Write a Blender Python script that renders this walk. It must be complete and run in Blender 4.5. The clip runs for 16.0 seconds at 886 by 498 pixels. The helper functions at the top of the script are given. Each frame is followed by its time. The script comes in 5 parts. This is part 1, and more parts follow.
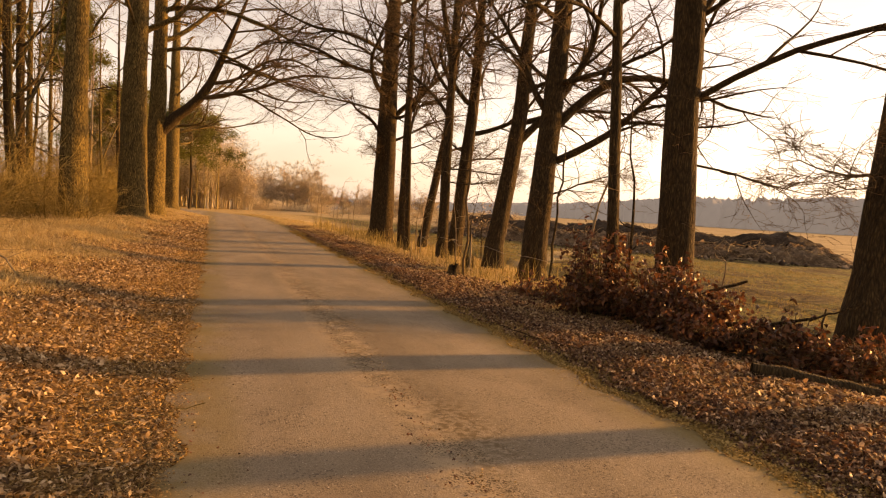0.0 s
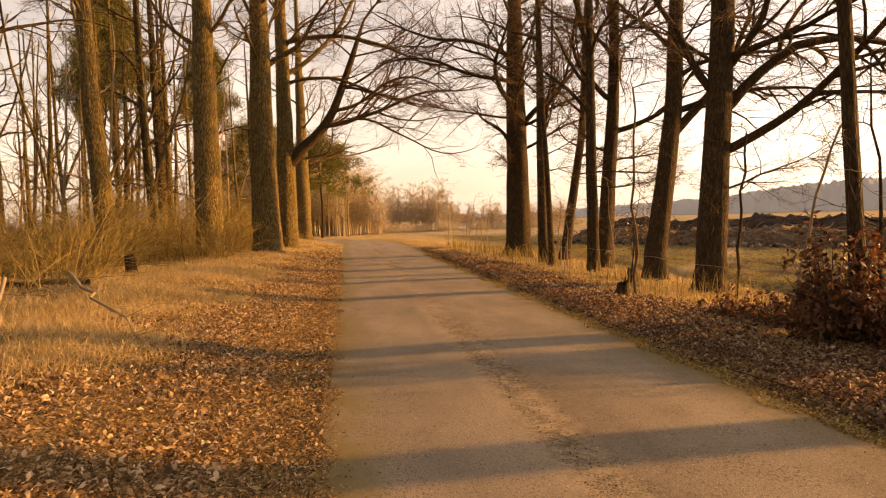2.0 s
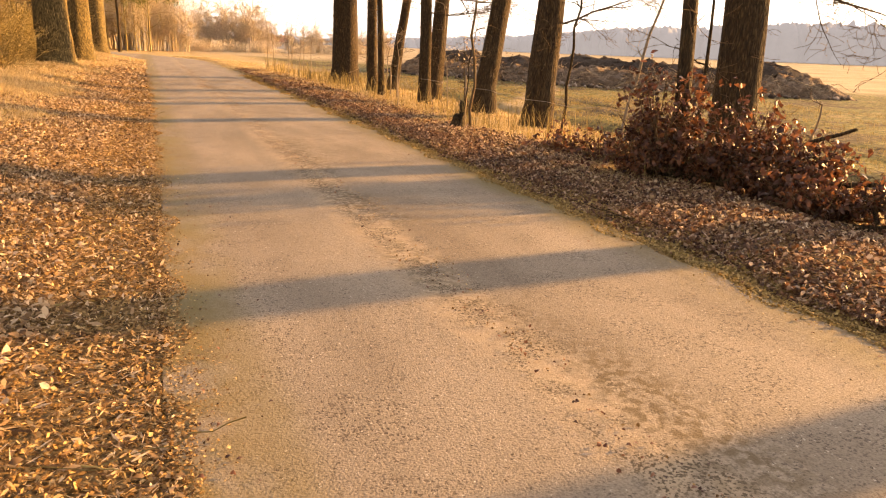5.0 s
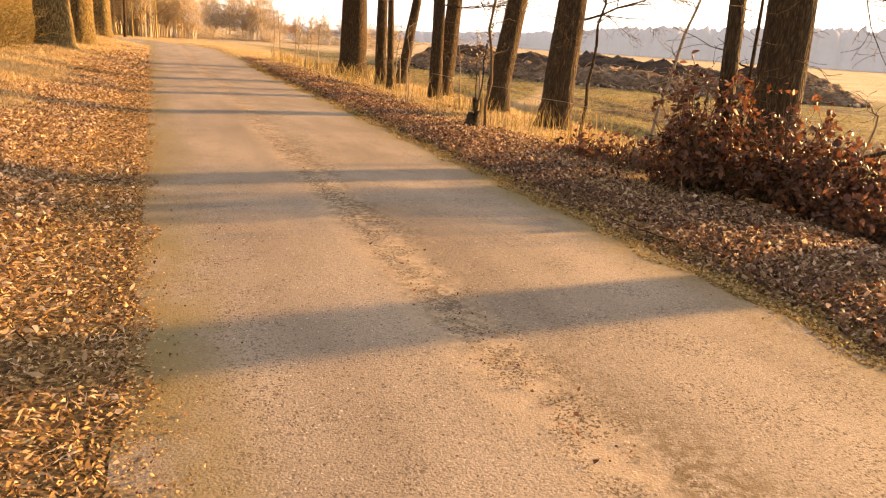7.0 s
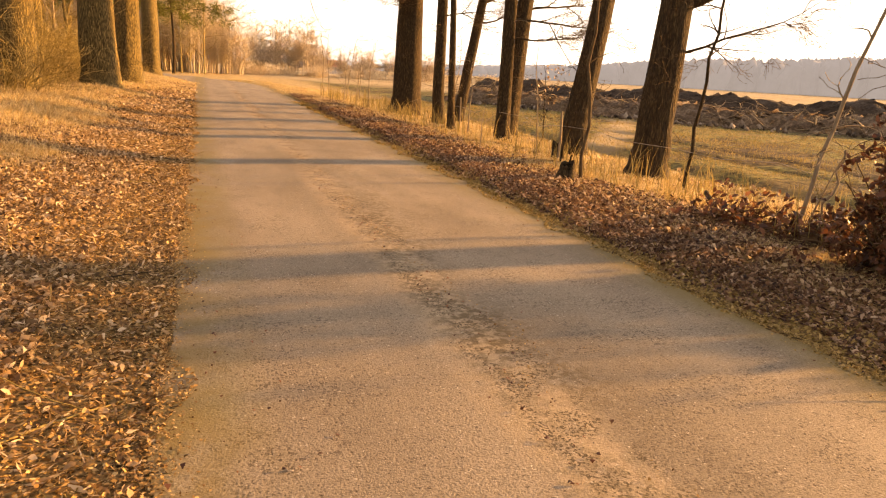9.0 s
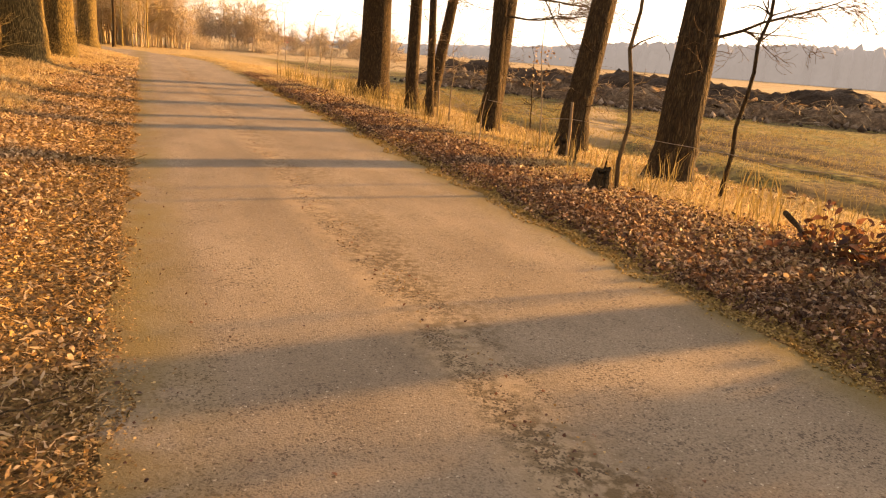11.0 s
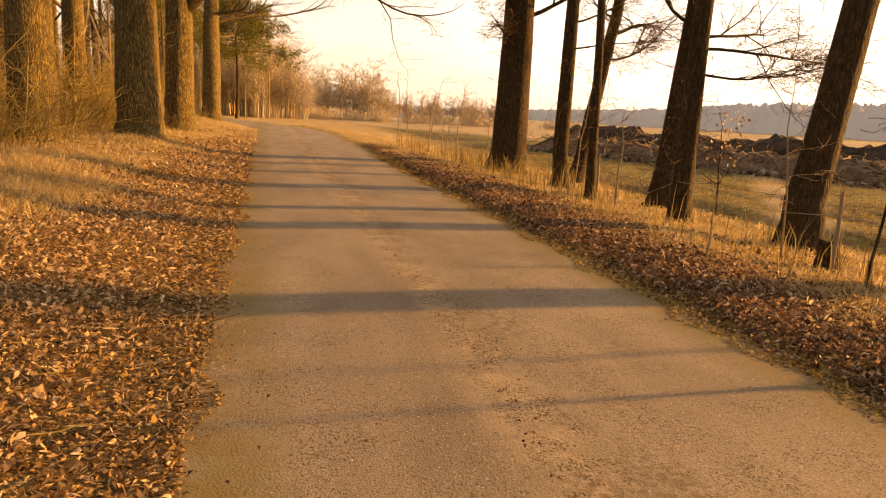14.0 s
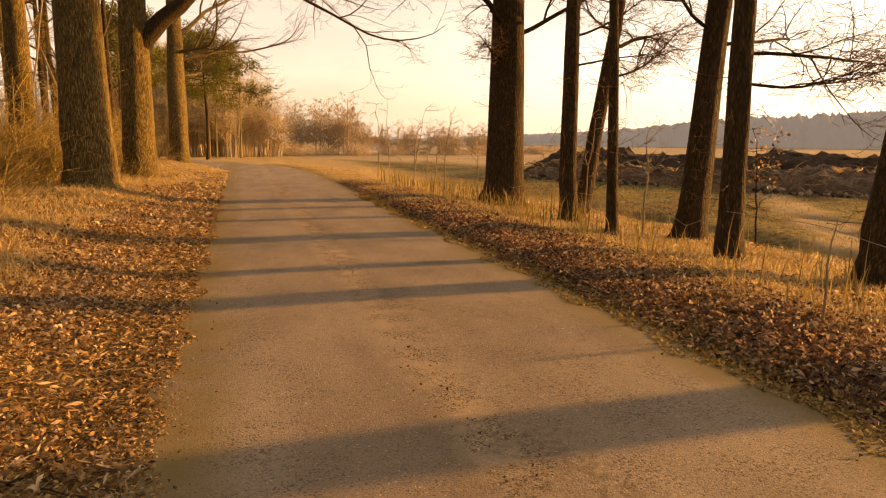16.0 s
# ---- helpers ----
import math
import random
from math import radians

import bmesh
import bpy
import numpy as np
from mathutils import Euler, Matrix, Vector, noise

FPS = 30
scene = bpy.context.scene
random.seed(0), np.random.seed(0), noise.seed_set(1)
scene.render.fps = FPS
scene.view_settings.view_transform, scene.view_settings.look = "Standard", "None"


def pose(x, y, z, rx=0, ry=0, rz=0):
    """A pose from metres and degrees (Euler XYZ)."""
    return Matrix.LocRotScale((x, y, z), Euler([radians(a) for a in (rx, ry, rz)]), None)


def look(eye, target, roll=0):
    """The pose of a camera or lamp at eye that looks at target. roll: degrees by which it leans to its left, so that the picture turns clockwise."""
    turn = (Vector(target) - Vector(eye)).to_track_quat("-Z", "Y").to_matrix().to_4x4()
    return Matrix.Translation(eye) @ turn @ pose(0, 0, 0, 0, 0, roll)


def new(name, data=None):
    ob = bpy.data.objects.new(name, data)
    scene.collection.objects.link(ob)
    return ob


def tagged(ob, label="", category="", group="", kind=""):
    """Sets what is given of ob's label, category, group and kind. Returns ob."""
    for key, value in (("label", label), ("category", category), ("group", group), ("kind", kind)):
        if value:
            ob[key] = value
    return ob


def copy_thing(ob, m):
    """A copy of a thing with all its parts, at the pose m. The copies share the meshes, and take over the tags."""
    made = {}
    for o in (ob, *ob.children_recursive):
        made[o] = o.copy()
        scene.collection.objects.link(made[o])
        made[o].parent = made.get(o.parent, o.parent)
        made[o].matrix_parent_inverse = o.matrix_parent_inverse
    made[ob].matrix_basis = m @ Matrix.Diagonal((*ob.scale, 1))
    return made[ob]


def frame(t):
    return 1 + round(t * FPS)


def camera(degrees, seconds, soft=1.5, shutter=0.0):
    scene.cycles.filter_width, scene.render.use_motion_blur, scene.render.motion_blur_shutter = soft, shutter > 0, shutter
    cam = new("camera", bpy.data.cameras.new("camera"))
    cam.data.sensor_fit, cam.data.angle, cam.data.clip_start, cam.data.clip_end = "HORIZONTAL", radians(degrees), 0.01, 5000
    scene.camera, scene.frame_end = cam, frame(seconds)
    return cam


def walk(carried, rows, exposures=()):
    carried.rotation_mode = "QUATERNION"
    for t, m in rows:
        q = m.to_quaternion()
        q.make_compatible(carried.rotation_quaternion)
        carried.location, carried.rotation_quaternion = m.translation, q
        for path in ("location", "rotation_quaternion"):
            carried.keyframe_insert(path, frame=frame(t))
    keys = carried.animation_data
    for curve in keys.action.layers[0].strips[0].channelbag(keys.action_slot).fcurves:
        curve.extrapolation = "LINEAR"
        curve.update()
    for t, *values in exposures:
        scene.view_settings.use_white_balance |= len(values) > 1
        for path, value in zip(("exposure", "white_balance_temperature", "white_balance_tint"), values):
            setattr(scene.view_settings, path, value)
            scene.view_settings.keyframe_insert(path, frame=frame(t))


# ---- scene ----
cam = camera(63.9, 16.0, soft=1.2)
METRES, EYE, TILT, LEAN, TURN = 13.6, 1.5, 0.0, 0.0, -18.0
ROWS = [
    (0.0, 0.0, 0.0, 0.0, 0.2, -3.38, -3.34),
    (0.5, -0.0161, 0.0426, -0.0018, 1.82, -3.59, -2.34),
    (1.0, -0.0244, 0.0921, 0.0026, 4.27, -4.35, -0.38),
    (1.5, -0.0368, 0.1182, 0.0037, 4.54, -6.35, 0.47),
    (2.0, -0.0492, 0.1468, 0.0032, 10.18, -2.52, 1.71),
    (2.5, -0.0586, 0.1598, 0.0024, 7.08, -6.96, -2.1),
    (3.0, -0.0703, 0.1623, 0.0022, 1.74, -9.01, -1.85),
    (3.5, -0.0743, 0.1619, 0.0008, -0.52, -10.5, -2.08),
    (4.0, -0.074, 0.1623, -0.0028, -3.22, -15.99, -2.67),
    (6.5, -0.0752, 0.1973, -0.0025, -4.13, -15.91, -1.71),
    (7.0, -0.0791, 0.2251, -0.0045, -3.35, -16.46, -3.56),
    (7.5, -0.089, 0.2606, -0.0031, -4.3, -14.59, -4.75),
    (8.0, -0.0982, 0.2982, -0.002, 0.01, -12.55, -1.21),
    (8.5, -0.1116, 0.3358, -0.0041, 1.93, -13.24, -3.03),
    (9.0, -0.1237, 0.3734, -0.003, -0.24, -14.13, -3.1),
    (11.5, -0.1838, 0.5664, -0.0029, -4.05, -15.52, -4.3),
    (12.0, -0.1953, 0.6082, -0.0028, -1.37, -13.05, -1.66),
    (12.5, -0.2073, 0.6498, -0.0026, -1.59, -11.48, -1.55),
    (13.0, -0.2204, 0.6931, -0.0035, -1.97, -11.14, -1.72),
    (13.5, -0.2308, 0.7358, -0.0019, 6.2, -11.55, -4.05),
    (14.0, -0.2438, 0.7784, -0.0014, 4.32, -11.01, -3.25),
    (14.5, -0.2561, 0.8232, -0.0005, 7.11, -8.35, -3.46),
    (15.0, -0.2678, 0.8628, -0.0005, 4.46, -6.99, -1.6),
    (15.5, -0.2766, 0.9002, -0.0013, 2.22, -8.16, -1.16),
    (16.0, -0.2814, 0.934, -0.0008, 2.27, -8.63, -0.43),
]
EXPOSURES = [(0.0, 1.16, 11900, 18), (2.0, 1.26, 11800, 18), (3.0, 1.38, 11200, 17), (3.6, 1.58, 10200, 15), (4.2, 2.08, 8900, 13), (7.0, 2.22, 8500, 13), (7.6, 2.06, 9000, 14), (9.0, 1.96, 10000, 15), (12.5, 1.74, 10700, 15), (14.0, 1.44, 12400, 18), (16.0, 1.15, 13400, 19)]
walk(cam, [(t, pose(0, 0, EYE, TILT, LEAN, TURN) @ pose(METRES * x, METRES * y, METRES * z, 90 + pitch, roll, yaw)) for t, x, y, z, yaw, pitch, roll in ROWS], EXPOSURES)

# ---- light ----
SUN_UP, SUN_AZ = 10.5, 2.5          # degrees above the horizon; degrees from +x towards +y
world = bpy.data.worlds.new("world")
scene.world = world
world.use_nodes = True
wn, wl = world.node_tree.nodes, world.node_tree.links
sky = wn.new("ShaderNodeTexSky")
sky.sky_type, sky.sun_disc = "NISHITA", False
sky.sun_elevation, sky.sun_rotation = radians(SUN_UP), radians(90 - SUN_AZ)
sky.air_density, sky.dust_density, sky.ozone_density = 1.0, 1.0, 1.0
wn["Background"].inputs[1].default_value = 0.15
# a thin veil of high cloud over the clear sky, thickest towards the horizon
veil_at, veil_noise, veil, thin = wn.new("ShaderNodeTexCoord"), wn.new("ShaderNodeTexNoise"), wn.new("ShaderNodeValToRGB"), wn.new("ShaderNodeMix")
veil_map = wn.new("ShaderNodeMapping")
veil_map.inputs["Scale"].default_value = (1.2, 1.2, 5.0)
veil_noise.inputs["Scale"].default_value, veil_noise.inputs["Detail"].default_value = 1.6, 7
veil.color_ramp.elements[0].position, veil.color_ramp.elements[1].position = 0.3, 0.7
veil.color_ramp.elements[0].color, veil.color_ramp.elements[1].color = (2.1, 2.12, 2.8, 1), (4.0, 3.95, 4.75, 1)
thin.data_type = "RGBA"
thin.inputs[0].default_value = 0.7
wl.new(veil_at.outputs["Generated"], veil_map.inputs[0])
wl.new(veil_map.outputs[0], veil_noise.inputs["Vector"])
wl.new(veil_noise.outputs[0], veil.inputs[0])
wl.new(sky.outputs[0], thin.inputs[6])
near_sun, lobe, gain, lit = wn.new("ShaderNodeVectorMath"), wn.new("ShaderNodeMath"), wn.new("ShaderNodeMath"), wn.new("ShaderNodeVectorMath")
near_sun.operation = "DOT_PRODUCT"
near_sun.inputs[1].default_value = (math.cos(radians(SUN_AZ)) * math.cos(radians(SUN_UP)), math.sin(radians(SUN_AZ)) * math.cos(radians(SUN_UP)), math.sin(radians(SUN_UP)))
lobe.operation, lobe.use_clamp = "MULTIPLY", True
gain.operation, gain.inputs[1].default_value, gain.inputs[2].default_value = "MULTIPLY_ADD", 1.5, 0.85
lit.operation = "SCALE"
wl.new(veil_at.outputs["Generated"], near_sun.inputs[0])
wl.new(near_sun.outputs["Value"], lobe.inputs[0])
wl.new(near_sun.outputs["Value"], lobe.inputs[1])
facing = wn.new("ShaderNodeMath")
facing.operation, facing.inputs[1].default_value = "GREATER_THAN", 0.0
wl.new(near_sun.outputs["Value"], facing.inputs[0])
only = wn.new("ShaderNodeMath")
only.operation = "MULTIPLY"
wl.new(lobe.outputs[0], only.inputs[0])
wl.new(facing.outputs[0], only.inputs[1])
wl.new(only.outputs[0], gain.inputs[0])
wl.new(veil.outputs[0], lit.inputs[0])
high, deep, both = wn.new("ShaderNodeSeparateXYZ"), wn.new("ShaderNodeMapRange"), wn.new("ShaderNodeMath")
deep.inputs[1].default_value, deep.inputs[2].default_value, deep.inputs[3].default_value, deep.inputs[4].default_value = 0.12, 0.75, 1.0, 0.5
both.operation = "MULTIPLY"
wl.new(veil_at.outputs["Generated"], high.inputs[0])
wl.new(high.outputs[2], deep.inputs[0])
wl.new(gain.outputs[0], both.inputs[0])
wl.new(deep.outputs[0], both.inputs[1])
wl.new(both.outputs[0], lit.inputs["Scale"])
wl.new(lit.outputs[0], thin.inputs[7])
wl.new(thin.outputs[2], wn["Background"].inputs[0])
sun_data = bpy.data.lights.new("sun", "SUN")
sun_data.energy, sun_data.angle, sun_data.color = 5.0, radians(1.5), (1.0, 0.6, 0.26)
sun = new("sun", sun_data)
to_sun = Vector((math.cos(radians(SUN_AZ)), math.sin(radians(SUN_AZ)), math.tan(radians(SUN_UP)))).normalized()
sun.matrix_world = look(to_sun * 60, (0, 0, 0))


# ---- materials ----
def material(name, colours, scale=4.0, rough=0.9, bump=0.3, stretch=(1, 1, 1), detail_scale=40.0, spread=(0.3, 0.7), island=0.0, object_random=0.0, translucent=0.0, distance=0.02, specular=0.2):
    """Noise-mottled colour between two or three colours, fine relief, optional variation per loose piece."""
    m = bpy.data.materials.new(name)
    m.use_nodes = True
    n, l = m.node_tree.nodes, m.node_tree.links
    b = n["Principled BSDF"]
    b.inputs["Roughness"].default_value = rough
    b.inputs["Specular IOR Level"].default_value = specular
    co = n.new("ShaderNodeTexCoord")
    mp = n.new("ShaderNodeMapping")
    mp.inputs["Scale"].default_value = stretch
    l.new(co.outputs["Object"], mp.inputs[0])
    big, fine = n.new("ShaderNodeTexNoise"), n.new("ShaderNodeTexNoise")
    big.inputs["Scale"].default_value, big.inputs["Detail"].default_value = scale, 6
    fine.inputs["Scale"].default_value, fine.inputs["Detail"].default_value = detail_scale, 5
    l.new(mp.outputs[0], big.inputs["Vector"])
    l.new(mp.outputs[0], fine.inputs["Vector"])
    mixed = n.new("ShaderNodeMix")
    mixed.data_type = "FLOAT"
    mixed.inputs[0].default_value = 0.45
    l.new(big.outputs[0], mixed.inputs[2])
    l.new(fine.outputs[0], mixed.inputs[3])
    value = mixed.outputs[0]
    if island or object_random:
        src = n.new("ShaderNodeNewGeometry").outputs["Random Per Island"] if island else n.new("ShaderNodeObjectInfo").outputs["Random"]
        blend = n.new("ShaderNodeMix")
        blend.data_type = "FLOAT"
        blend.inputs[0].default_value = island or object_random
        l.new(value, blend.inputs[2])
        l.new(src, blend.inputs[3])
        value = blend.outputs[0]
    ramp = n.new("ShaderNodeValToRGB")
    lo, hi = spread
    ramp.color_ramp.elements[0].position, ramp.color_ramp.elements[1].position = lo, hi
    ramp.color_ramp.elements[0].color, ramp.color_ramp.elements[1].color = (*colours[0], 1), (*colours[-1], 1)
    for i, c in enumerate(colours[1:-1]):
        e = ramp.color_ramp.elements.new(lo + (hi - lo) * (i + 1) / (len(colours) - 1))
        e.color = (*c, 1)
    l.new(value, ramp.inputs[0])
    l.new(ramp.outputs[0], b.inputs["Base Color"])
    if bump:
        bp = n.new("ShaderNodeBump")
        bp.inputs["Strength"].default_value, bp.inputs["Distance"].default_value = bump, distance
        l.new(mixed.outputs[0], bp.inputs["Height"])
        l.new(bp.outputs[0], b.inputs["Normal"])
    if translucent:
        tr, mx = n.new("ShaderNodeBsdfTranslucent"), n.new("ShaderNodeMixShader")
        l.new(ramp.outputs[0], tr.inputs[0])
        mx.inputs[0].default_value = translucent
        l.new(b.outputs[0], mx.inputs[1])
        l.new(tr.outputs[0], mx.inputs[2])
        l.new(mx.outputs[0], n["Material Output"].inputs[0])
    return m


def nodes_of(m):
    return m.node_tree.nodes, m.node_tree.links, m.node_tree.nodes["Principled BSDF"]


BARK_DARK = material("bark_dark", [(0.03, 0.019, 0.009), (0.066, 0.042, 0.019), (0.125, 0.082, 0.036)], 3.0, 0.95, 1.0, (6, 6, 1.7), 9, spread=(0.32, 0.68), distance=0.035)
BARK_MOSS = material("bark_mossy", [(0.05, 0.036, 0.015), (0.15, 0.106, 0.04), (0.31, 0.22, 0.085)], 3.0, 0.95, 0.4, (6, 6, 1.3), 8, spread=(0.3, 0.66), distance=0.04)


def furrow(m, dark, depth):
    """Deep upright furrows between the plates of old bark."""
    n, l, b = nodes_of(m)
    co, mp, wob, warp, cell, cut, mul = (n.new(k) for k in ("ShaderNodeTexCoord", "ShaderNodeMapping", "ShaderNodeTexNoise", "ShaderNodeVectorMath", "ShaderNodeTexVoronoi", "ShaderNodeMapRange", "ShaderNodeMix"))
    wob.inputs["Scale"].default_value = 3.0
    warp.operation = "MULTIPLY_ADD"
    warp.inputs[1].default_value = (0.12, 0.12, 0.1)
    l.new(co.outputs["Object"], wob.inputs["Vector"])
    l.new(wob.outputs["Color"], warp.inputs[0]), l.new(co.outputs["Object"], warp.inputs[2])
    mp.inputs["Scale"].default_value = (29, 29, 4.2)
    l.new(warp.outputs[0], mp.inputs[0])
    cell.feature = "DISTANCE_TO_EDGE"
    cell.inputs["Scale"].default_value = 1.0
    l.new(mp.outputs[0], cell.inputs["Vector"])
    cut.inputs[1].default_value, cut.inputs[2].default_value, cut.inputs[3].default_value = 0.0, 0.3, dark
    l.new(cell.outputs["Distance"], cut.inputs[0])
    old = b.inputs["Base Color"].links[0].from_socket
    mul.data_type, mul.blend_type = "RGBA", "MULTIPLY"
    mul.inputs[0].default_value = 1.0
    l.new(old, mul.inputs[6]), l.new(cut.outputs[0], mul.inputs[7])
    l.new(mul.outputs[2], b.inputs["Base Color"])
    bp = n.new("ShaderNodeBump")
    bp.inputs["Strength"].default_value, bp.inputs["Distance"].default_value = 1.0, depth
    l.new(cut.outputs[0], bp.inputs["Height"])
    l.new(b.inputs["Normal"].links[0].from_socket, bp.inputs["Normal"])
    l.new(bp.outputs[0], b.inputs["Normal"])


furrow(BARK_MOSS, 0.3, 0.012)
furrow(BARK_DARK, 0.42, 0.02)
BARK_BROWN = material("brown_bark", [(0.04, 0.024, 0.011), (0.09, 0.058, 0.028), (0.17, 0.115, 0.06)], 6.0, 0.9, 0.6, (5, 5, 1), 30)
BARK_PALE = material("bark_pale", [(0.16, 0.12, 0.08), (0.3, 0.23, 0.15)], 5.0, 0.9, 0.5, (3, 3, 1), 30)
TWIG = material("twig_bark", [(0.06, 0.036, 0.018), (0.15, 0.092, 0.046)], 6.0, 0.9, 0.2)
TWIG_TAN = material("tan_twigs", [(0.17, 0.125, 0.046), (0.38, 0.28, 0.11)], 3.0, 0.9, 0.0, island=0.5, translucent=0.25)
LEAF_LITTER = material("fallen_leaves", [(0.055, 0.029, 0.013), (0.21, 0.121, 0.055), (0.41, 0.268, 0.14), (0.7, 0.54, 0.36)], 3.0, 0.6, 0.0, island=0.8, spread=(0.1, 0.92), translucent=0.38, specular=0.3)
# Darker leaf brown; some of the field verge's shade is in the colour.
LEAF_DARK_SHADE = material("dark_shaded_leaves", [(0.032, 0.014, 0.009), (0.115, 0.054, 0.027), (0.25, 0.135, 0.07), (0.7, 0.52, 0.36)], 3.0, 0.6, 0.0, island=0.82, spread=(0.1, 1.0), translucent=0.34, specular=0.3)
LEAF_DRY = material("withered_leaves", [(0.035, 0.014, 0.009), (0.1, 0.04, 0.021), (0.24, 0.1, 0.045)], 3.0, 0.45, 0.0, island=0.75, spread=(0.1, 0.9), translucent=0.38, specular=0.35)
GRASS_DRY = material("dry_grass", [(0.28, 0.195, 0.085), (0.53, 0.39, 0.19), (0.74, 0.58, 0.34)], 1.0, 0.7, 0.0, island=0.6, spread=(0.15, 0.85), translucent=0.5)
GRASS_GREEN = material("mossy_grass", [(0.15, 0.125, 0.036), (0.29, 0.212, 0.08), (0.4, 0.295, 0.13)], 1.0, 0.8, 0.0, island=0.6, spread=(0.15, 0.85), translucent=0.3)
MULCH = material("straw_mulch", [(0.06, 0.045, 0.014), (0.16, 0.11, 0.036), (0.36, 0.25, 0.1)], 1.0, 0.85, 0.0, island=0.7, spread=(0.15, 0.9), translucent=0.2)
MULCH_BROWN = material("brown_mulch", [(0.06, 0.03, 0.011), (0.21, 0.115, 0.04), (0.37, 0.225, 0.088), (0.56, 0.39, 0.19)], 2.0, 0.8, 0.0, island=0.8, spread=(0.08, 0.95), translucent=0.15)
MOSS = material("moss", [(0.12, 0.075, 0.022), (0.29, 0.19, 0.062), (0.45, 0.31, 0.13)], 2.0, 0.9, 0.0, island=0.7, spread=(0.1, 0.9), translucent=0.15)
NEEDLES = material("pine_needles", [(0.06, 0.065, 0.016), (0.2, 0.185, 0.05)], 2.0, 0.7, 0.0, island=0.6, spread=(0.1, 0.9), translucent=0.35)
SOIL = material("dark_soil", [(0.02, 0.014, 0.01), (0.05, 0.035, 0.024), (0.09, 0.065, 0.045)], 1.5, 0.95, 1.0, (1, 1, 1), 9, distance=0.15)
WIRE = material("rusty_wire", [(0.2, 0.16, 0.12), (0.35, 0.3, 0.25)], 20, 0.6, 0.0)
# Grey tone and a weak emission stand in for haze over the distance.
FAR_HAZED = material("far_woods", [(0.07, 0.07, 0.08), (0.1, 0.1, 0.11)], 0.05, 1.0, 0.0, (1, 1, 1), 0.4, island=0.12)
HAZE = FAR_HAZED.node_tree.nodes["Principled BSDF"]
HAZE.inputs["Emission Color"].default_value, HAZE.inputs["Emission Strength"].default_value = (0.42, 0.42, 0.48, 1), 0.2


def ground_material():
    m = bpy.data.materials.new("ground")
    m.use_nodes = True
    n, l, b = nodes_of(m)
    b.inputs["Roughness"].default_value = 0.95
    b.inputs["Specular IOR Level"].default_value = 0.1
    geo, sep = n.new("ShaderNodeNewGeometry"), n.new("ShaderNodeSeparateXYZ")
    l.new(geo.outputs["Position"], sep.inputs[0])

    def noise_at(scale, detail=6.0):
        t = n.new("ShaderNodeTexNoise")
        t.inputs["Scale"].default_value, t.inputs["Detail"].default_value = scale, detail
        l.new(geo.outputs["Position"], t.inputs["Vector"])
        return t.outputs[0]

    def ramp(value, stops):
        r = n.new("ShaderNodeValToRGB")
        els = r.color_ramp.elements
        els[0].position, els[0].color = stops[0][0], (*stops[0][1], 1)
        els[1].position, els[1].color = stops[-1][0], (*stops[-1][1], 1)
        for p, c in stops[1:-1]:
            els.new(p).color = (*c, 1)
        l.new(value, r.inputs[0])
        return r.outputs[0]

    def math_node(op, a, c, clamp=False):
        k = n.new("ShaderNodeMath")
        k.operation, k.use_clamp = op, clamp
        for i, v in enumerate((a, c)):
            if isinstance(v, (int, float)):
                k.inputs[i].default_value = v
            else:
                l.new(v, k.inputs[i])
        return k.outputs[0]

    def mix(f, a, c):
        k = n.new("ShaderNodeMix")
        k.data_type = "RGBA"
        l.new(f, k.inputs[0]), l.new(a, k.inputs[6]), l.new(c, k.inputs[7])
        return k.outputs[2]

    def step(value, lo, hi):
        k = n.new("ShaderNodeMapRange")
        k.inputs[1].default_value, k.inputs[2].default_value = lo, hi
        l.new(value, k.inputs[0])
        return k.outputs[0]

    wob = math_node("MULTIPLY", math_node("SUBTRACT", noise_at(0.5), 0.5), 3.0)
    xw = math_node("ADD", sep.outputs[0], wob)
    vor = n.new("ShaderNodeTexVoronoi")
    vor.inputs["Scale"].default_value = 34
    l.new(geo.outputs["Position"], vor.inputs["Vector"])
    litter = ramp(math_node("ADD", math_node("MULTIPLY", noise_at(26), 0.6), math_node("MULTIPLY", vor.outputs["Distance"], 0.6)), [(0.3, (0.03, 0.018, 0.007)), (0.52, (0.11, 0.066, 0.025)), (0.75, (0.25, 0.155, 0.066))])
    straw = ramp(noise_at(6), [(0.3, (0.22, 0.14, 0.06)), (0.7, (0.5, 0.36, 0.17))])
    green = ramp(math_node("ADD", math_node("MULTIPLY", noise_at(0.16, 4), 0.5), math_node("MULTIPLY", noise_at(1.1, 9), 0.5)), [(0.38, (0.085, 0.058, 0.032)), (0.47, (0.13, 0.1, 0.045)), (0.54, (0.16, 0.145, 0.05)), (0.66, (0.25, 0.185, 0.09))])
    tan = ramp(noise_at(0.2, 8), [(0.35, (0.26, 0.19, 0.105)), (0.65, (0.38, 0.29, 0.17))])
    clods = ramp(noise_at(5.5, 7), [(0.38, (0.32, 0.3, 0.28)), (0.62, (1.2, 1.16, 1.05))])
    rough_green = n.new("ShaderNodeMix")
    rough_green.data_type, rough_green.blend_type = "RGBA", "MULTIPLY"
    rough_green.inputs[0].default_value = 1.0
    l.new(green, rough_green.inputs[6]), l.new(clods, rough_green.inputs[7])
    green = rough_green.outputs[2]
    c = mix(step(xw, 5.0, 6.4), litter, straw)
    c = mix(step(sep.outputs[1], 38, 54), c, straw)
    c = mix(step(xw, 8.5, 11.0), c, green)
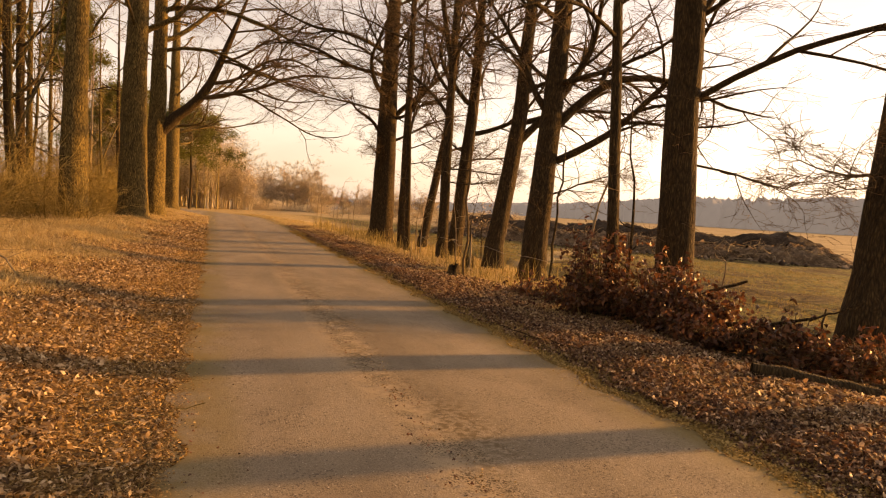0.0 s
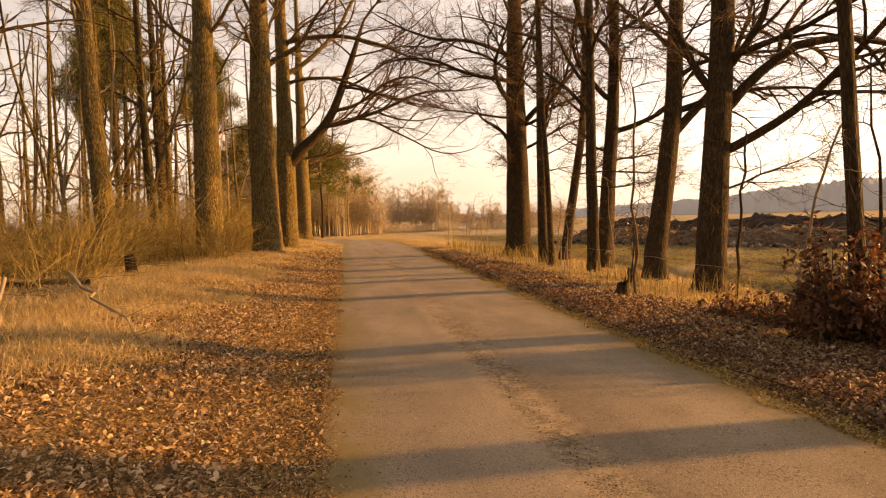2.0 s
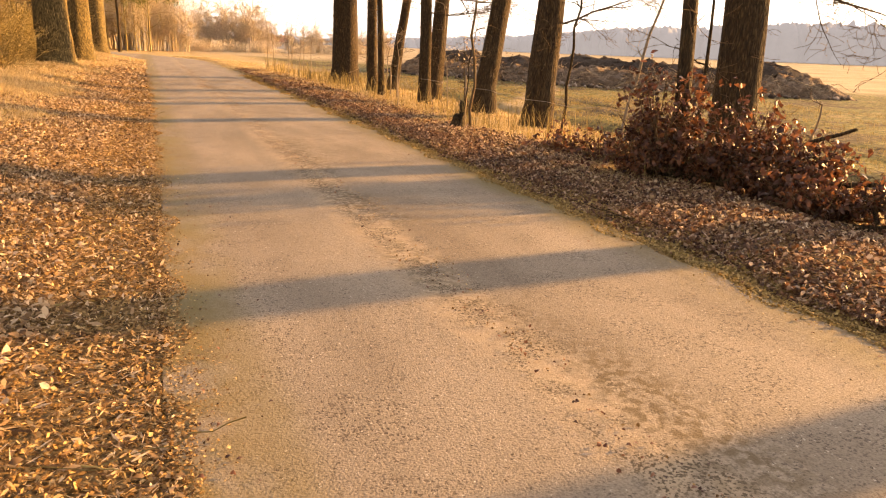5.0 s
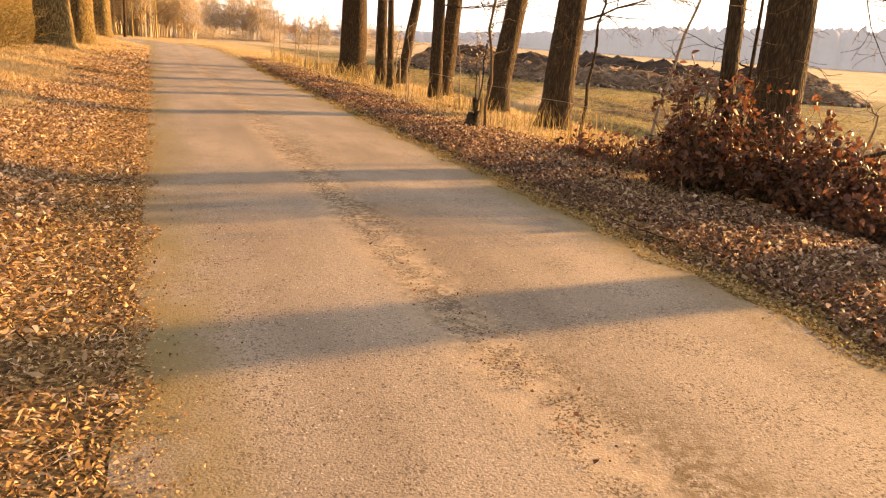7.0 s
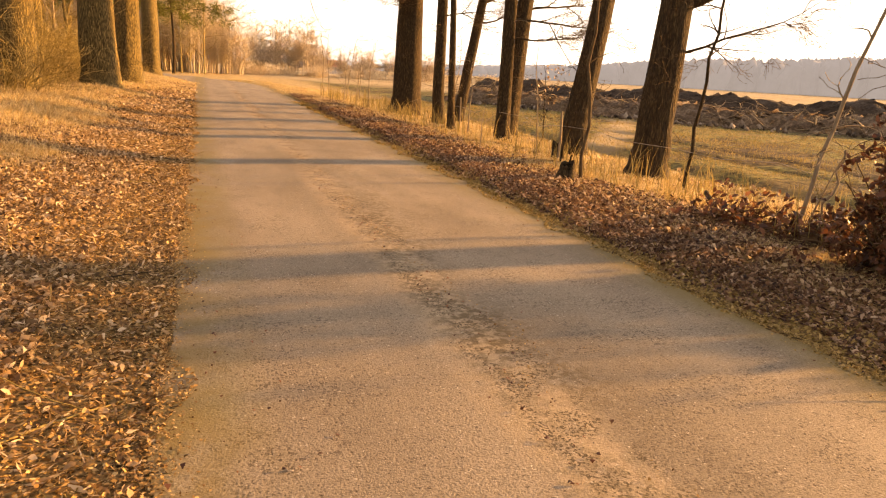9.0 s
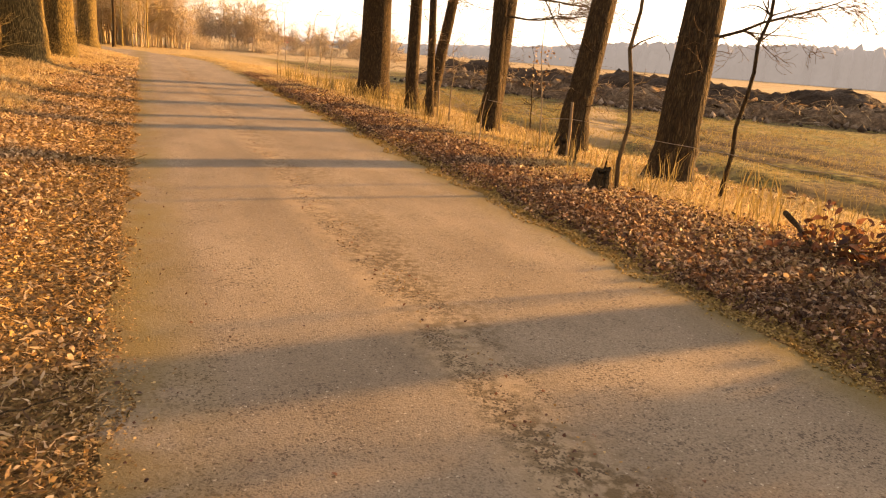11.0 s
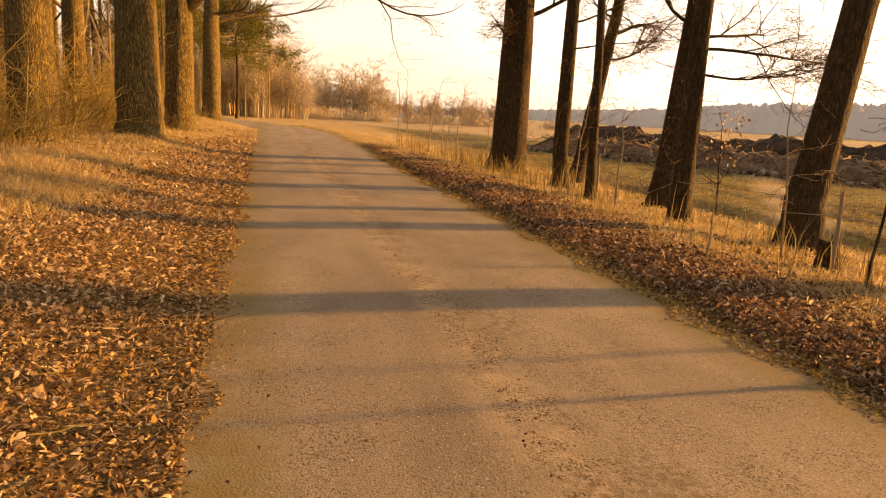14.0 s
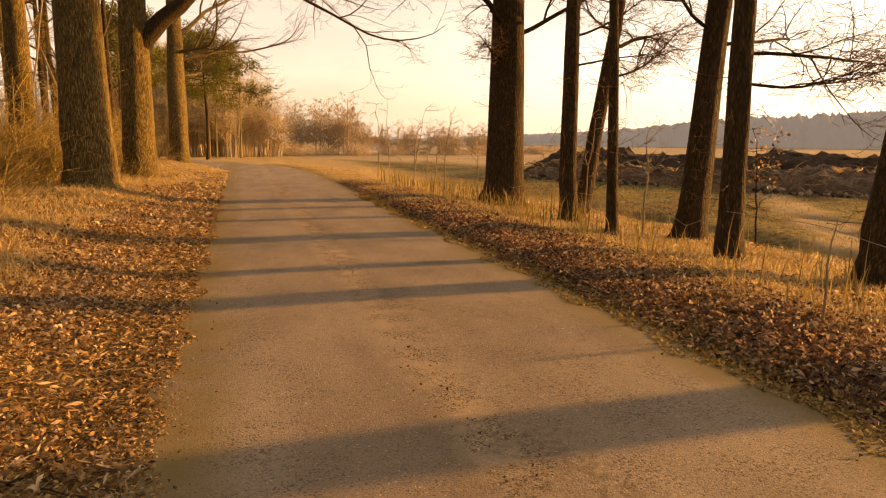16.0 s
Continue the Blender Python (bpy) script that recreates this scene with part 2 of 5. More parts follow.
    c = mix(step(math_node("ADD", xw, math_node("MULTIPLY", sep.outputs[1], 0.55)), 52, 58), c, tan)
    track = math_node("ABSOLUTE", math_node("SUBTRACT", math_node("SUBTRACT", xw, 11.0), math_node("MULTIPLY", math_node("SUBTRACT", sep.outputs[1], 23.3), 0.66)), 0.0)
    sandy = math_node("MULTIPLY", step(math_node("MULTIPLY", track, -1.0), -1.1, -0.4), math_node("MULTIPLY", step(sep.outputs[1], 21.0, 24.0), step(math_node("MULTIPLY", sep.outputs[1], -1.0), -42.0, -37.0)))
    c = mix(sandy, c, tan)
    left = math_node("MULTIPLY", step(math_node("MULTIPLY", xw, -1.0), 2.6, 4.0), step(noise_at(0.35), 0.35, 0.6))
    c = mix(left, c, straw)
    l.new(c, b.inputs["Base Color"])
    bp = n.new("ShaderNodeBump")
    bp.inputs["Strength"].default_value, bp.inputs["Distance"].default_value = 0.8, 0.03
    l.new(math_node("ADD", math_node("MULTIPLY", noise_at(40, 9), 0.7), math_node("MULTIPLY", vor.outputs["Distance"], 0.5)), bp.inputs["Height"])
    l.new(bp.outputs[0], b.inputs["Normal"])
    return m


def road_material():
    m = bpy.data.materials.new("asphalt")
    m.use_nodes = True
    n, l, b = nodes_of(m)
    b.inputs["Roughness"].default_value = 0.85
    b.inputs["Specular IOR Level"].default_value = 0.25
    geo = n.new("ShaderNodeNewGeometry")
    mp = n.new("ShaderNodeMapping")
    mp.inputs["Scale"].default_value = (1.0, 0.35, 1.0)
    l.new(geo.outputs["Position"], mp.inputs[0])
    streak, grit, patch = (n.new("ShaderNodeTexNoise") for _ in range(3))
    streak.inputs["Scale"].default_value, streak.inputs["Detail"].default_value = 1.3, 8
    grit.inputs["Scale"].default_value, grit.inputs["Detail"].default_value = 95, 4
    patch.inputs["Scale"].default_value, patch.inputs["Detail"].default_value = 3.5, 9
    l.new(mp.outputs[0], streak.inputs["Vector"])
    l.new(geo.outputs["Position"], grit.inputs["Vector"])
    l.new(geo.outputs["Position"], patch.inputs["Vector"])
    base = n.new("ShaderNodeValToRGB")
    base.color_ramp.elements[0].position, base.color_ramp.elements[1].position = 0.3, 0.7
    base.color_ramp.elements[0].color, base.color_ramp.elements[1].color = (0.188, 0.144, 0.098, 1), (0.292, 0.23, 0.162, 1)
    l.new(streak.outputs[0], base.inputs[0])
    specks = n.new("ShaderNodeValToRGB")
    specks.color_ramp.elements[0].position, specks.color_ramp.elements[1].position = 0.33, 0.52
    specks.color_ramp.elements[0].color, specks.color_ramp.elements[1].color = (0.45, 0.42, 0.4, 1), (1, 1, 1, 1)
    l.new(grit.outputs[0], specks.inputs[0])
    mul = n.new("ShaderNodeMix")
    mul.data_type, mul.blend_type = "RGBA", "MULTIPLY"
    mul.inputs[0].default_value = 0.75
    l.new(base.outputs[0], mul.inputs[6]), l.new(specks.outputs[0], mul.inputs[7])
    cells = n.new("ShaderNodeTexVoronoi")
    cells.inputs["Scale"].default_value = 75
    l.new(geo.outputs["Position"], cells.inputs["Vector"])
    stone = n.new("ShaderNodeMapRange")
    stone.inputs[3].default_value, stone.inputs[4].default_value = 0.86, 1.12
    l.new(cells.outputs["Color"], stone.inputs[0])
    stony = n.new("ShaderNodeVectorMath")
    stony.operation = "SCALE"
    l.new(mul.outputs[2], stony.inputs[0]), l.new(stone.outputs[0], stony.inputs["Scale"])
    # trodden soil and crumbs along the middle and the edges
    sep = n.new("ShaderNodeSeparateXYZ")
    l.new(geo.outputs["Position"], sep.inputs[0])

    def band(centre, width):
        d, a, r = n.new("ShaderNodeMath"), n.new("ShaderNodeMath"), n.new("ShaderNodeMapRange")
        d.operation, d.inputs[1].default_value = "SUBTRACT", centre
        a.operation = "ABSOLUTE"
        r.inputs[1].default_value, r.inputs[2].default_value, r.inputs[3].default_value, r.inputs[4].default_value = 0.0, width, 1.0, 0.0
        l.new(sep.outputs[0], d.inputs[0]), l.new(d.outputs[0], a.inputs[0]), l.new(a.outputs[0], r.inputs[0])
        return r.outputs[0]

    def times(p, q, op="MULTIPLY"):
        k = n.new("ShaderNodeMath")
        k.operation, k.use_clamp = op, True
        l.new(p, k.inputs[0]), l.new(q, k.inputs[1])
        return k.outputs[0]

    def threshold(value, lo, hi):
        k = n.new("ShaderNodeMapRange")
        k.inputs[1].default_value, k.inputs[2].default_value = lo, hi
        l.new(value, k.inputs[0])
        return k.outputs[0]

    def noise_of(scale, detail, vector):
        k = n.new("ShaderNodeTexNoise")
        k.inputs["Scale"].default_value, k.inputs["Detail"].default_value = scale, detail
        l.new(vector, k.inputs["Vector"])
        return k.outputs[0]

    def over(f, under, colour):
        k = n.new("ShaderNodeMix")
        k.data_type = "RGBA"
        l.new(f, k.inputs[0]), l.new(under, k.inputs[6])
        k.inputs[7].default_value = (*colour, 1)
        return k.outputs[2]

    where_at = geo.outputs["Position"]

    def specks_of(scale, share, size):
        """Small dents in a chosen share of the cells."""
        warp = n.new("ShaderNodeVectorMath")
        warp.operation = "MULTIPLY_ADD"
        wob = n.new("ShaderNodeTexNoise")
        wob.inputs["Scale"].default_value = scale * 1.7
        l.new(where_at, wob.inputs["Vector"])
        l.new(wob.outputs["Color"], warp.inputs[0])
        warp.inputs[1].default_value = (1.5 / scale, 1.5 / scale, 0)
        l.new(where_at, warp.inputs[2])
        cell = n.new("ShaderNodeTexVoronoi")
        cell.voronoi_dimensions = "2D"
        cell.inputs["Scale"].default_value = scale
        l.new(warp.outputs[0], cell.inputs["Vector"])
        pick = n.new("ShaderNodeSeparateColor")
        l.new(cell.outputs["Color"], pick.inputs[0])
        inside = n.new("ShaderNodeMapRange")
        inside.inputs[1].default_value, inside.inputs[2].default_value, inside.inputs[3].default_value, inside.inputs[4].default_value = size, size * 1.7, 1.0, 0.0
        l.new(cell.outputs["Distance"], inside.inputs[0])
        return times(inside.outputs[0], threshold(pick.outputs[0], share, share + 0.02))

    # sandy strip in the middle, worn rough tracks beside it, pits and crumbs
    sand = times(threshold(times(band(1.42, 0.42), noise_of(1.1, 6, mp.outputs[0])), 0.16, 0.4), threshold(noise_of(7, 6, where_at), 0.3, 0.55))
    colour = over(sand, stony.outputs[0], (0.31, 0.232, 0.148))
    rough_zone = times(threshold(times(band(0.35, 0.6), band(2.55, 1.1), "MAXIMUM"), 0.05, 0.5), threshold(noise_of(2.3, 6, where_at), 0.44, 0.56))
    pits = times(specks_of(46, 0.55, 0.22), rough_zone)
    colour = over(pits, colour, (0.095, 0.07, 0.047))
    colour = over(times(specks_of(27, 0.84, 0.2), rough_zone), colour, (0.11, 0.082, 0.055))
    colour = over(times(specks_of(36, 0.9, 0.2), threshold(noise_of(0.9, 5, where_at), 0.4, 0.6)), colour, (0.11, 0.082, 0.055))
    colour = over(specks_of(48, 0.93, 0.2), colour, (0.085, 0.062, 0.04))
    colour = over(specks_of(55, 0.95, 0.16), colour, (0.42, 0.36, 0.27))
    # mossy soil caught in broad patches along the seam
    long_map = n.new("ShaderNodeMapping")
    long_map.inputs["Scale"].default_value = (1.4, 0.45, 1.0)
    l.new(where_at, long_map.inputs[0])
    seam = times(times(threshold(band(1.62, 0.5), 0.1, 0.6), threshold(noise_of(0.75, 4, long_map.outputs[0]), 0.46, 0.6)), threshold(noise_of(19, 8, where_at), 0.44, 0.58))
    colour = over(seam, colour, (0.125, 0.088, 0.046))
    crumbs = times(times(threshold(noise_of(70, 8, where_at), 0.51, 0.58), threshold(noise_of(3.4, 5, where_at), 0.42, 0.52)), threshold(band(1.5, 0.3), 0.1, 0.5))
    colour = over(crumbs, colour, (0.08, 0.056, 0.03))
    mossy = times(threshold(times(band(-0.1, 0.4), band(3.4, 0.45), "MAXIMUM"), 0.0, 1.0), threshold(noise_of(1.6, 7, mp.outputs[0]), 0.38, 0.62))
    colour = over(mossy, colour, (0.16, 0.125, 0.05))
    edge = times(times(band(-0.35, 0.65), band(3.6, 0.5), "MAXIMUM"), threshold(patch.outputs[0], 0.36, 0.56))
    dirt = n.new("ShaderNodeMix")
    dirt.data_type = "RGBA"
    l.new(edge, dirt.inputs[0]), l.new(colour, dirt.inputs[6])
    dirt.inputs[7].default_value = (0.17, 0.115, 0.036, 1)
    l.new(dirt.outputs[2], b.inputs["Base Color"])
    bp = n.new("ShaderNodeBump")
    bp.inputs["Strength"].default_value, bp.inputs["Distance"].default_value = 0.6, 0.006
    dents = n.new("ShaderNodeMath")
    dents.operation = "MULTIPLY_ADD"
    l.new(pits, dents.inputs[0])
    dents.inputs[1].default_value = -0.25
    l.new(grit.outputs[0], dents.inputs[2])
    l.new(dents.outputs[0], bp.inputs["Height"])
    l.new(bp.outputs[0], b.inputs["Normal"])
    return m


GROUND, ASPHALT = ground_material(), road_material()


# ---- mesh helpers ----
def smoothstep(a, b, v):
    t = np.clip((v - a) / (b - a), 0, 1)
    return t * t * (3 - 2 * t)


def bend(y):
    """How far the road has swung to the left at y."""
    return -(np.maximum(np.asarray(y, float) - 46.0, 0) ** 2) / 95.0


def waves(x, y):
    return 0.05 * np.sin(x * 1.3 + 0.7 * y) * np.cos(y * 0.9 - x * 0.4) + 0.03 * np.sin(2.9 * x - 1.7 * y)


FURROW, RUT_A, RUT_B = 10.2, 12.6, 14.2


def height(x, y):
    """The ground's height: verges, bank on the wood's side, field a little lower."""
    x, y = np.asarray(x, float), np.asarray(y, float)
    s = x - np.clip(bend(y), -60, 0)
    left = smoothstep(-0.3, -3.4, s) * 0.33
    right = 0.06 * smoothstep(3.5, 4.3, s) - 0.36 * smoothstep(4.6, 8.2, s)
    for at, wide, deep in ((FURROW, 0.45, 0.16), (RUT_A, 0.22, 0.07), (RUT_B, 0.22, 0.07)):
        right = right - deep * np.exp(-((s - at) / wide) ** 2) * smoothstep(40, 25, y)
    off = smoothstep(0.1, 1.2, np.maximum(-0.25 - s, s - 3.5))
    far = smoothstep(300, 60, np.hypot(x, y))
    return -0.058 + left + right + waves(x, y) * off * 0.5 * far


def ground_z(x, y):
    return float(height(x, y))


def mesh_np(name, verts, faces, mat, smooth=False):
    me = bpy.data.meshes.new(name)
    faces = np.asarray(faces)
    k = faces.shape[1]
    me.vertices.add(len(verts))
    me.vertices.foreach_set("co", np.asarray(verts, np.float32).ravel())
    me.loops.add(faces.size)
    me.loops.foreach_set("vertex_index", faces.astype(np.int32).ravel())
    me.polygons.add(len(faces))
    me.polygons.foreach_set("loop_start", np.arange(0, faces.size, k, dtype=np.int32))
    me.polygons.foreach_set("loop_total", np.full(len(faces), k, np.int32))
    me.update(calc_edges=True)
    me.materials.append(mat)
    if smooth:
        me.polygons.foreach_set("use_smooth", np.ones(len(faces), bool))
    return me


class Tubes:
    """Collects tapering tubes along paths into one mesh of quads."""

    def __init__(self):
        self.v, self.f, self.n = [], [], 0

    def add(self, pts, radii, sides, lumps=0.0, rng=None):
        pts, radii = np.asarray(pts, float), np.asarray(radii, float)
        tang = np.gradient(pts, axis=0)
        tang /= np.linalg.norm(tang, axis=1)[:, None] + 1e-9
        ref = np.array((0.0, 0, 1)) if abs(tang[0, 2]) < 0.8 else np.array((1.0, 0, 0))
        u = np.cross(tang, ref)
        u /= np.linalg.norm(u, axis=1)[:, None] + 1e-9
        w = np.cross(tang, u)
        a = np.arange(sides) * 2 * np.pi / sides
        rr = radii[:, None] * np.ones(sides)
        if lumps:
            ph = rng.uniform(0, 6.28, 3)
            k = np.arange(len(pts))[:, None] * 0.35
            rr = rr * (1 + lumps * (np.sin(3 * a + ph[0] + k) * 0.5 + np.sin(5 * a + ph[1] - k) * 0.35 + rng.normal(0, 0.3, rr.shape)))
        ring = pts[:, None, :] + rr[..., None] * (np.cos(a)[None, :, None] * u[:, None, :] + np.sin(a)[None, :, None] * w[:, None, :])
        m = len(pts)
        self.v.append(ring.reshape(-1, 3))
        i, j = np.meshgrid(np.arange(m - 1), np.arange(sides), indexing="ij")
        i, j = i.ravel(), j.ravel()
        q = np.stack([i * sides + j, i * sides + (j + 1) % sides, (i + 1) * sides + (j + 1) % sides, (i + 1) * sides + j], 1) + self.n
        self.f.append(q)
        self.n += m * sides

    def mesh(self, name, mat):
        return mesh_np(name, np.concatenate(self.v), np.concatenate(self.f), mat, True)


def part_of(name, me, parent, label=""):
    ob = new(name, me)
    ob.parent = parent
    if label:
        ob["label"] = label
    return ob


def thing(name, x, y, label, category, group="", z=None, turn=0.0):
    ob = new(name)
    ob.matrix_world = pose(x, y, ground_z(x, y) if z is None else z, 0, 0, turn)
    return tagged(ob, label, category, group)


def unit(v):
    return v / (np.linalg.norm(v) + 1e-9)


def way(az, el):
    a, e = radians(az), radians(el)
    return np.array((math.cos(a) * math.cos(e), math.sin(a) * math.cos(e), math.sin(e)))


def grow(wood, twigs, rng, p, d, length, r, level, counts, up=0.04, wander=0.12, least=0.0035):
    """One winding branch and all that springs from it."""
    n = (13, 8, 5, 4)[level] if level else max(6, min(16, int(length / 0.45) + 3))
    step = length / n
    pts, radii, ways = [p], [r], [d]
    turn = rng.normal(0, wander * (0.4, 1, 1, 1)[level], 3)
    for i in range(n):
        turn = 0.62 * turn + rng.normal(0, wander * (0.85, 1.0, 1.2, 1.5)[level], 3)
        level_off = -0.25 * d[2] if level >= 2 else 0.0
        d = unit(d + turn + np.array((0, 0, up + level_off)))
        p = p + d * step
        pts.append(p), ways.append(d)
        k = (i + 1) / n
        radii.append(max(least, r * ((1 - k) ** 0.85 * 0.9 + 0.1)))
    (wood if level < 2 else twigs).add(pts, radii, (7, 5, 3, 3)[level])
    if level < len(counts):
        for k in range(counts[level]):
            f = 0.2 + 0.8 * (k + rng.uniform(0, 1)) / counts[level]
            i = min(n, max(1, int(f * n)))
            side = unit(np.cross(ways[i], rng.normal(0, 1, 3)))
            side = unit(side * np.array((1, 1, 0.55)))
            nd = unit(ways[i] * rng.uniform(0.55, 1.0) + side * rng.uniform(0.5, 0.95))
            nl = length * rng.uniform(0.32, 0.6) * (1.15 - 0.6 * f)
            grow(wood, twigs, rng, pts[i], nd, max(nl, 0.3), max(least, min(radii[i] * 0.6, 0.017 * nl + 0.002)), level + 1, counts, up * 0.5, wander * 1.1, least)


def sparse(z, h, counts):
    """Fewer twigs high in the crown."""
    return counts if z < 0.58 * h else tuple(max(2, int(k * 0.52)) for k in counts)


def broadleaf(name, x, y, r, h, label, seed, lean=(0.0, 0.0), limbs=(), auto=(5.0, 9), counts=(11, 7, 4), bark=None, flare=0.55, fork=None, reach=0.34, group="trees along the road", low_twigs=0, joined=False, sprig=None, least=0.0035):
    """A bare tree: trunk with root flare, main limbs, each with its own spray of twigs."""
    rng = np.random.default_rng(seed)
    tree = thing(name, x, y, label, "tree", group)
    bark = bark or BARK_DARK
    trunk = Tubes()
    n = 26
    zs = np.concatenate([np.linspace(-0.25, 0.9, 8), np.linspace(1.3, h, n - 8)])
    wob = np.cumsum(rng.normal(0, 0.025 * (r + 0.15), (n, 2)), 0)
    bow = np.minimum(zs, 5.0) + np.maximum(zs - 5.0, 0) * 0.35
    pts = np.stack([lean[0] * bow + wob[:, 0], lean[1] * bow + wob[:, 1], zs], 1)
    rad = r * (1 - 0.78 * np.clip(zs / h, 0, 1) ** 1.15) + r * flare * np.exp(-np.maximum(zs + 0.1, 0) / 0.32)
    trunk.add(pts, rad, 18, 0.07, rng)

    def at(z):
        return np.array([np.interp(z, zs, pts[:, k]) for k in range(3)]), float(np.interp(z, zs, rad))

    if fork:
        z, az, el, rf = fork
        p, _ = at(z)
        stem = [p]
        d = way(az, el)
        for i in range(9):
            d = unit(d + rng.normal(0, 0.05, 3) + np.array((0, 0, 0.08)))
            stem.append(stem[-1] + d * (h - z) / 10)
        trunk.add(stem, np.linspace(rf, 0.03, 10), 10, 0.04, rng)
    part_of("trunk", trunk.mesh("trunk", bark), tree)
    plan = list(limbs)
    z0, count = auto
    spin = rng.uniform(0, 360)
    for k in range(count):
        z = z0 + (h * 0.94 - z0) * (k + rng.uniform(0, 0.8)) / count
        plan.append((z, spin + k * 137.5, rng.uniform(15, 50), h * reach * (1.15 - 0.6 * z / h), 0))
    wood, twigs = Tubes(), Tubes()
    for z, az, el, length, rl, *rise in plan:
        p, rt = at(z)
        if not joined:
            wood, twigs = Tubes(), Tubes()
        grow(wood, twigs, rng, p, way(az, el), length, rl or min(0.5 * rt, 0.022 + 0.011 * length), 0, sparse(z, h, counts), *(rise or (0.04,)), least=least)
        if joined:
            continue
        limb = part_of("limb", wood.mesh("limb", bark), tree)
        if twigs.n:
            tagged(part_of("twig_spray", twigs.mesh("twig_spray", TWIG), limb), kind="stuff")
    if joined:
        tagged(part_of("branchwork", wood.mesh("branchwork", bark), tree), kind="stuff")
        tagged(part_of("twig_spray", twigs.mesh("twig_spray", sprig or TWIG), tree), kind="stuff")
    if low_twigs:
        shoots = Tubes()
        for k in range(low_twigs):
            p, rt = at(rng.uniform(0.8, 4.5))
            grow(shoots, shoots, rng, p, way(rng.uniform(0, 360), rng.uniform(-15, 25)), rng.uniform(0.5, 1.3), 0.008, 2, (0, 0, 4), 0.0, 0.22)
        tagged(part_of("shoot_growth", shoots.mesh("shoot_growth", TWIG), tree, "thin pale shoots on the trunk"), kind="stuff")
    return tree


# ---- ground and road ----
def sheet():
    def axis(lo, hi, fine_lo, fine_hi, step):
        inner = np.arange(fine_lo, fine_hi + 1e-6, step)
        def out(d):
            vals, v, s = [], 0.0, step
            while v < d:
                s *= 1.35
                v += s
                vals.append(min(v, d))
            return np.array(vals)
        return np.concatenate([(fine_lo - out(fine_lo - lo))[::-1], inner, fine_hi + out(hi - fine_hi)])
    xs, ys = axis(-2500, 2500, -9, 16, 0.2), axis(-2500, 2500, -4, 48, 0.3)
    gx, gy = np.meshgrid(xs, ys)
    z = height(gx, gy)
    v = np.stack([gx, gy, z], -1).reshape(-1, 3)
    a, c = len(ys), len(xs)
    i, j = np.meshgrid(np.arange(a - 1), np.arange(c - 1), indexing="ij")
    i, j = i.ravel(), j.ravel()
    q = np.stack([i * c + j, i * c + j + 1, (i + 1) * c + j + 1, (i + 1) * c + j], 1)
    tagged(new("ground", mesh_np("ground", v, q, GROUND, True)), "leaf-strewn verges, dry grass and winter field", "ground", kind="structure")


def road():
    rng = np.random.default_rng(3)
    ys = np.concatenate([np.arange(-40, 46, 0.25), np.arange(46, 95, 1.0)])
    us = np.linspace(0, 1, 13)
    edge_l = -0.25 + 0.015 * np.sin(ys * 2.1) + 0.03 * np.sin(ys * 0.73 + 1) * np.sin(ys * 0.31) + rng.normal(0, 0.02, len(ys))
    edge_r = 3.42 + 0.2 * smoothstep(8, 24, ys) + 0.04 * np.sin(ys * 1.7 + 1) + rng.normal(0, 0.022, len(ys))
    x = edge_l[:, None] + (edge_r - edge_l)[:, None] * us[None] + bend(ys)[:, None]
    y = np.repeat(ys[:, None], 13, 1)
    z = -0.05 + 0.012 * (1 - (2 * us - 1) ** 2)[None] + 0 * x
    top = np.stack([x, y, z], -1)
    skirt_l, skirt_r = top[:, :1].copy(), top[:, -1:].copy()
    skirt_l[..., 2] -= 0.08
    skirt_r[..., 2] -= 0.08
    v = np.concatenate([skirt_l, top[:, :1], top, top[:, -1:], skirt_r], 1)
    a, c = v.shape[:2]
    i, j = np.meshgrid(np.arange(a - 1), np.arange(c - 1), indexing="ij")
    i, j = i.ravel(), j.ravel()
    q = np.stack([i * c + j, i * c + j + 1, (i + 1) * c + j + 1, (i + 1) * c + j], 1)
    tagged(new("road", mesh_np("road", v.reshape(-1, 3), q, ASPHALT, True)), "narrow worn asphalt lane with soil along its middle", "road", kind="structure")


sheet()
road()

# ---- trees on the field's side ----
OAK = "bare old oak with dark furrowed bark on the grass verge"
THIN = "slim bare tree with dark bark on the grass verge"
broadleaf("oak_tree", 7.25, 32.0, 0.54, 17, OAK, 11, (0.015, 0), [(4.6, 200, 35, 3.4, 0.1), (5.4, -20, 40, 5.5, 0.14), (6.5, 160, 30, 5, 0.13), (3.8, 190, 10, 1.6, 0.04), (4.6, -10, 15, 4.5, 0.07), (5.6, -32, 10, 5, 0.08), (7.5, 185, 8, 7, 0.1), (6.0, 172, 0, 5, 0.06), (8.5, 200, 15, 7.5, 0.1)], (6, 13), low_twigs=22)
broadleaf("oak_tree", 7.2, 27.6, 0.19, 14, THIN, 12, (0.0, 0), [(5.5, 10, 45, 3, 0.07), (4.0, -10, 12, 2.6, 0.03), (3.4, -20, 5, 2.2, 0.025), (5.0, 170, 20, 2.5, 0.03)], (5.4, 7), fork=(0.35, 180, 84, 0.06), low_twigs=12)
broadleaf("oak_tree", 6.6, 24.6, 0.1, 12, THIN, 13, (-0.045, 0), [], (4.4, 7), low_twigs=14)
broadleaf("oak_tree", 8.7, 30.0, 0.2, 13, "leaning bare tree with dark bark on the grass verge", 14, (0.17, 0.0), [(4.2, 10, 20, 3, 0.06), (3.5, -12, 8, 3, 0.035), (4.6, 180, 20, 2.5, 0.03)], (5.2, 7), low_twigs=14)
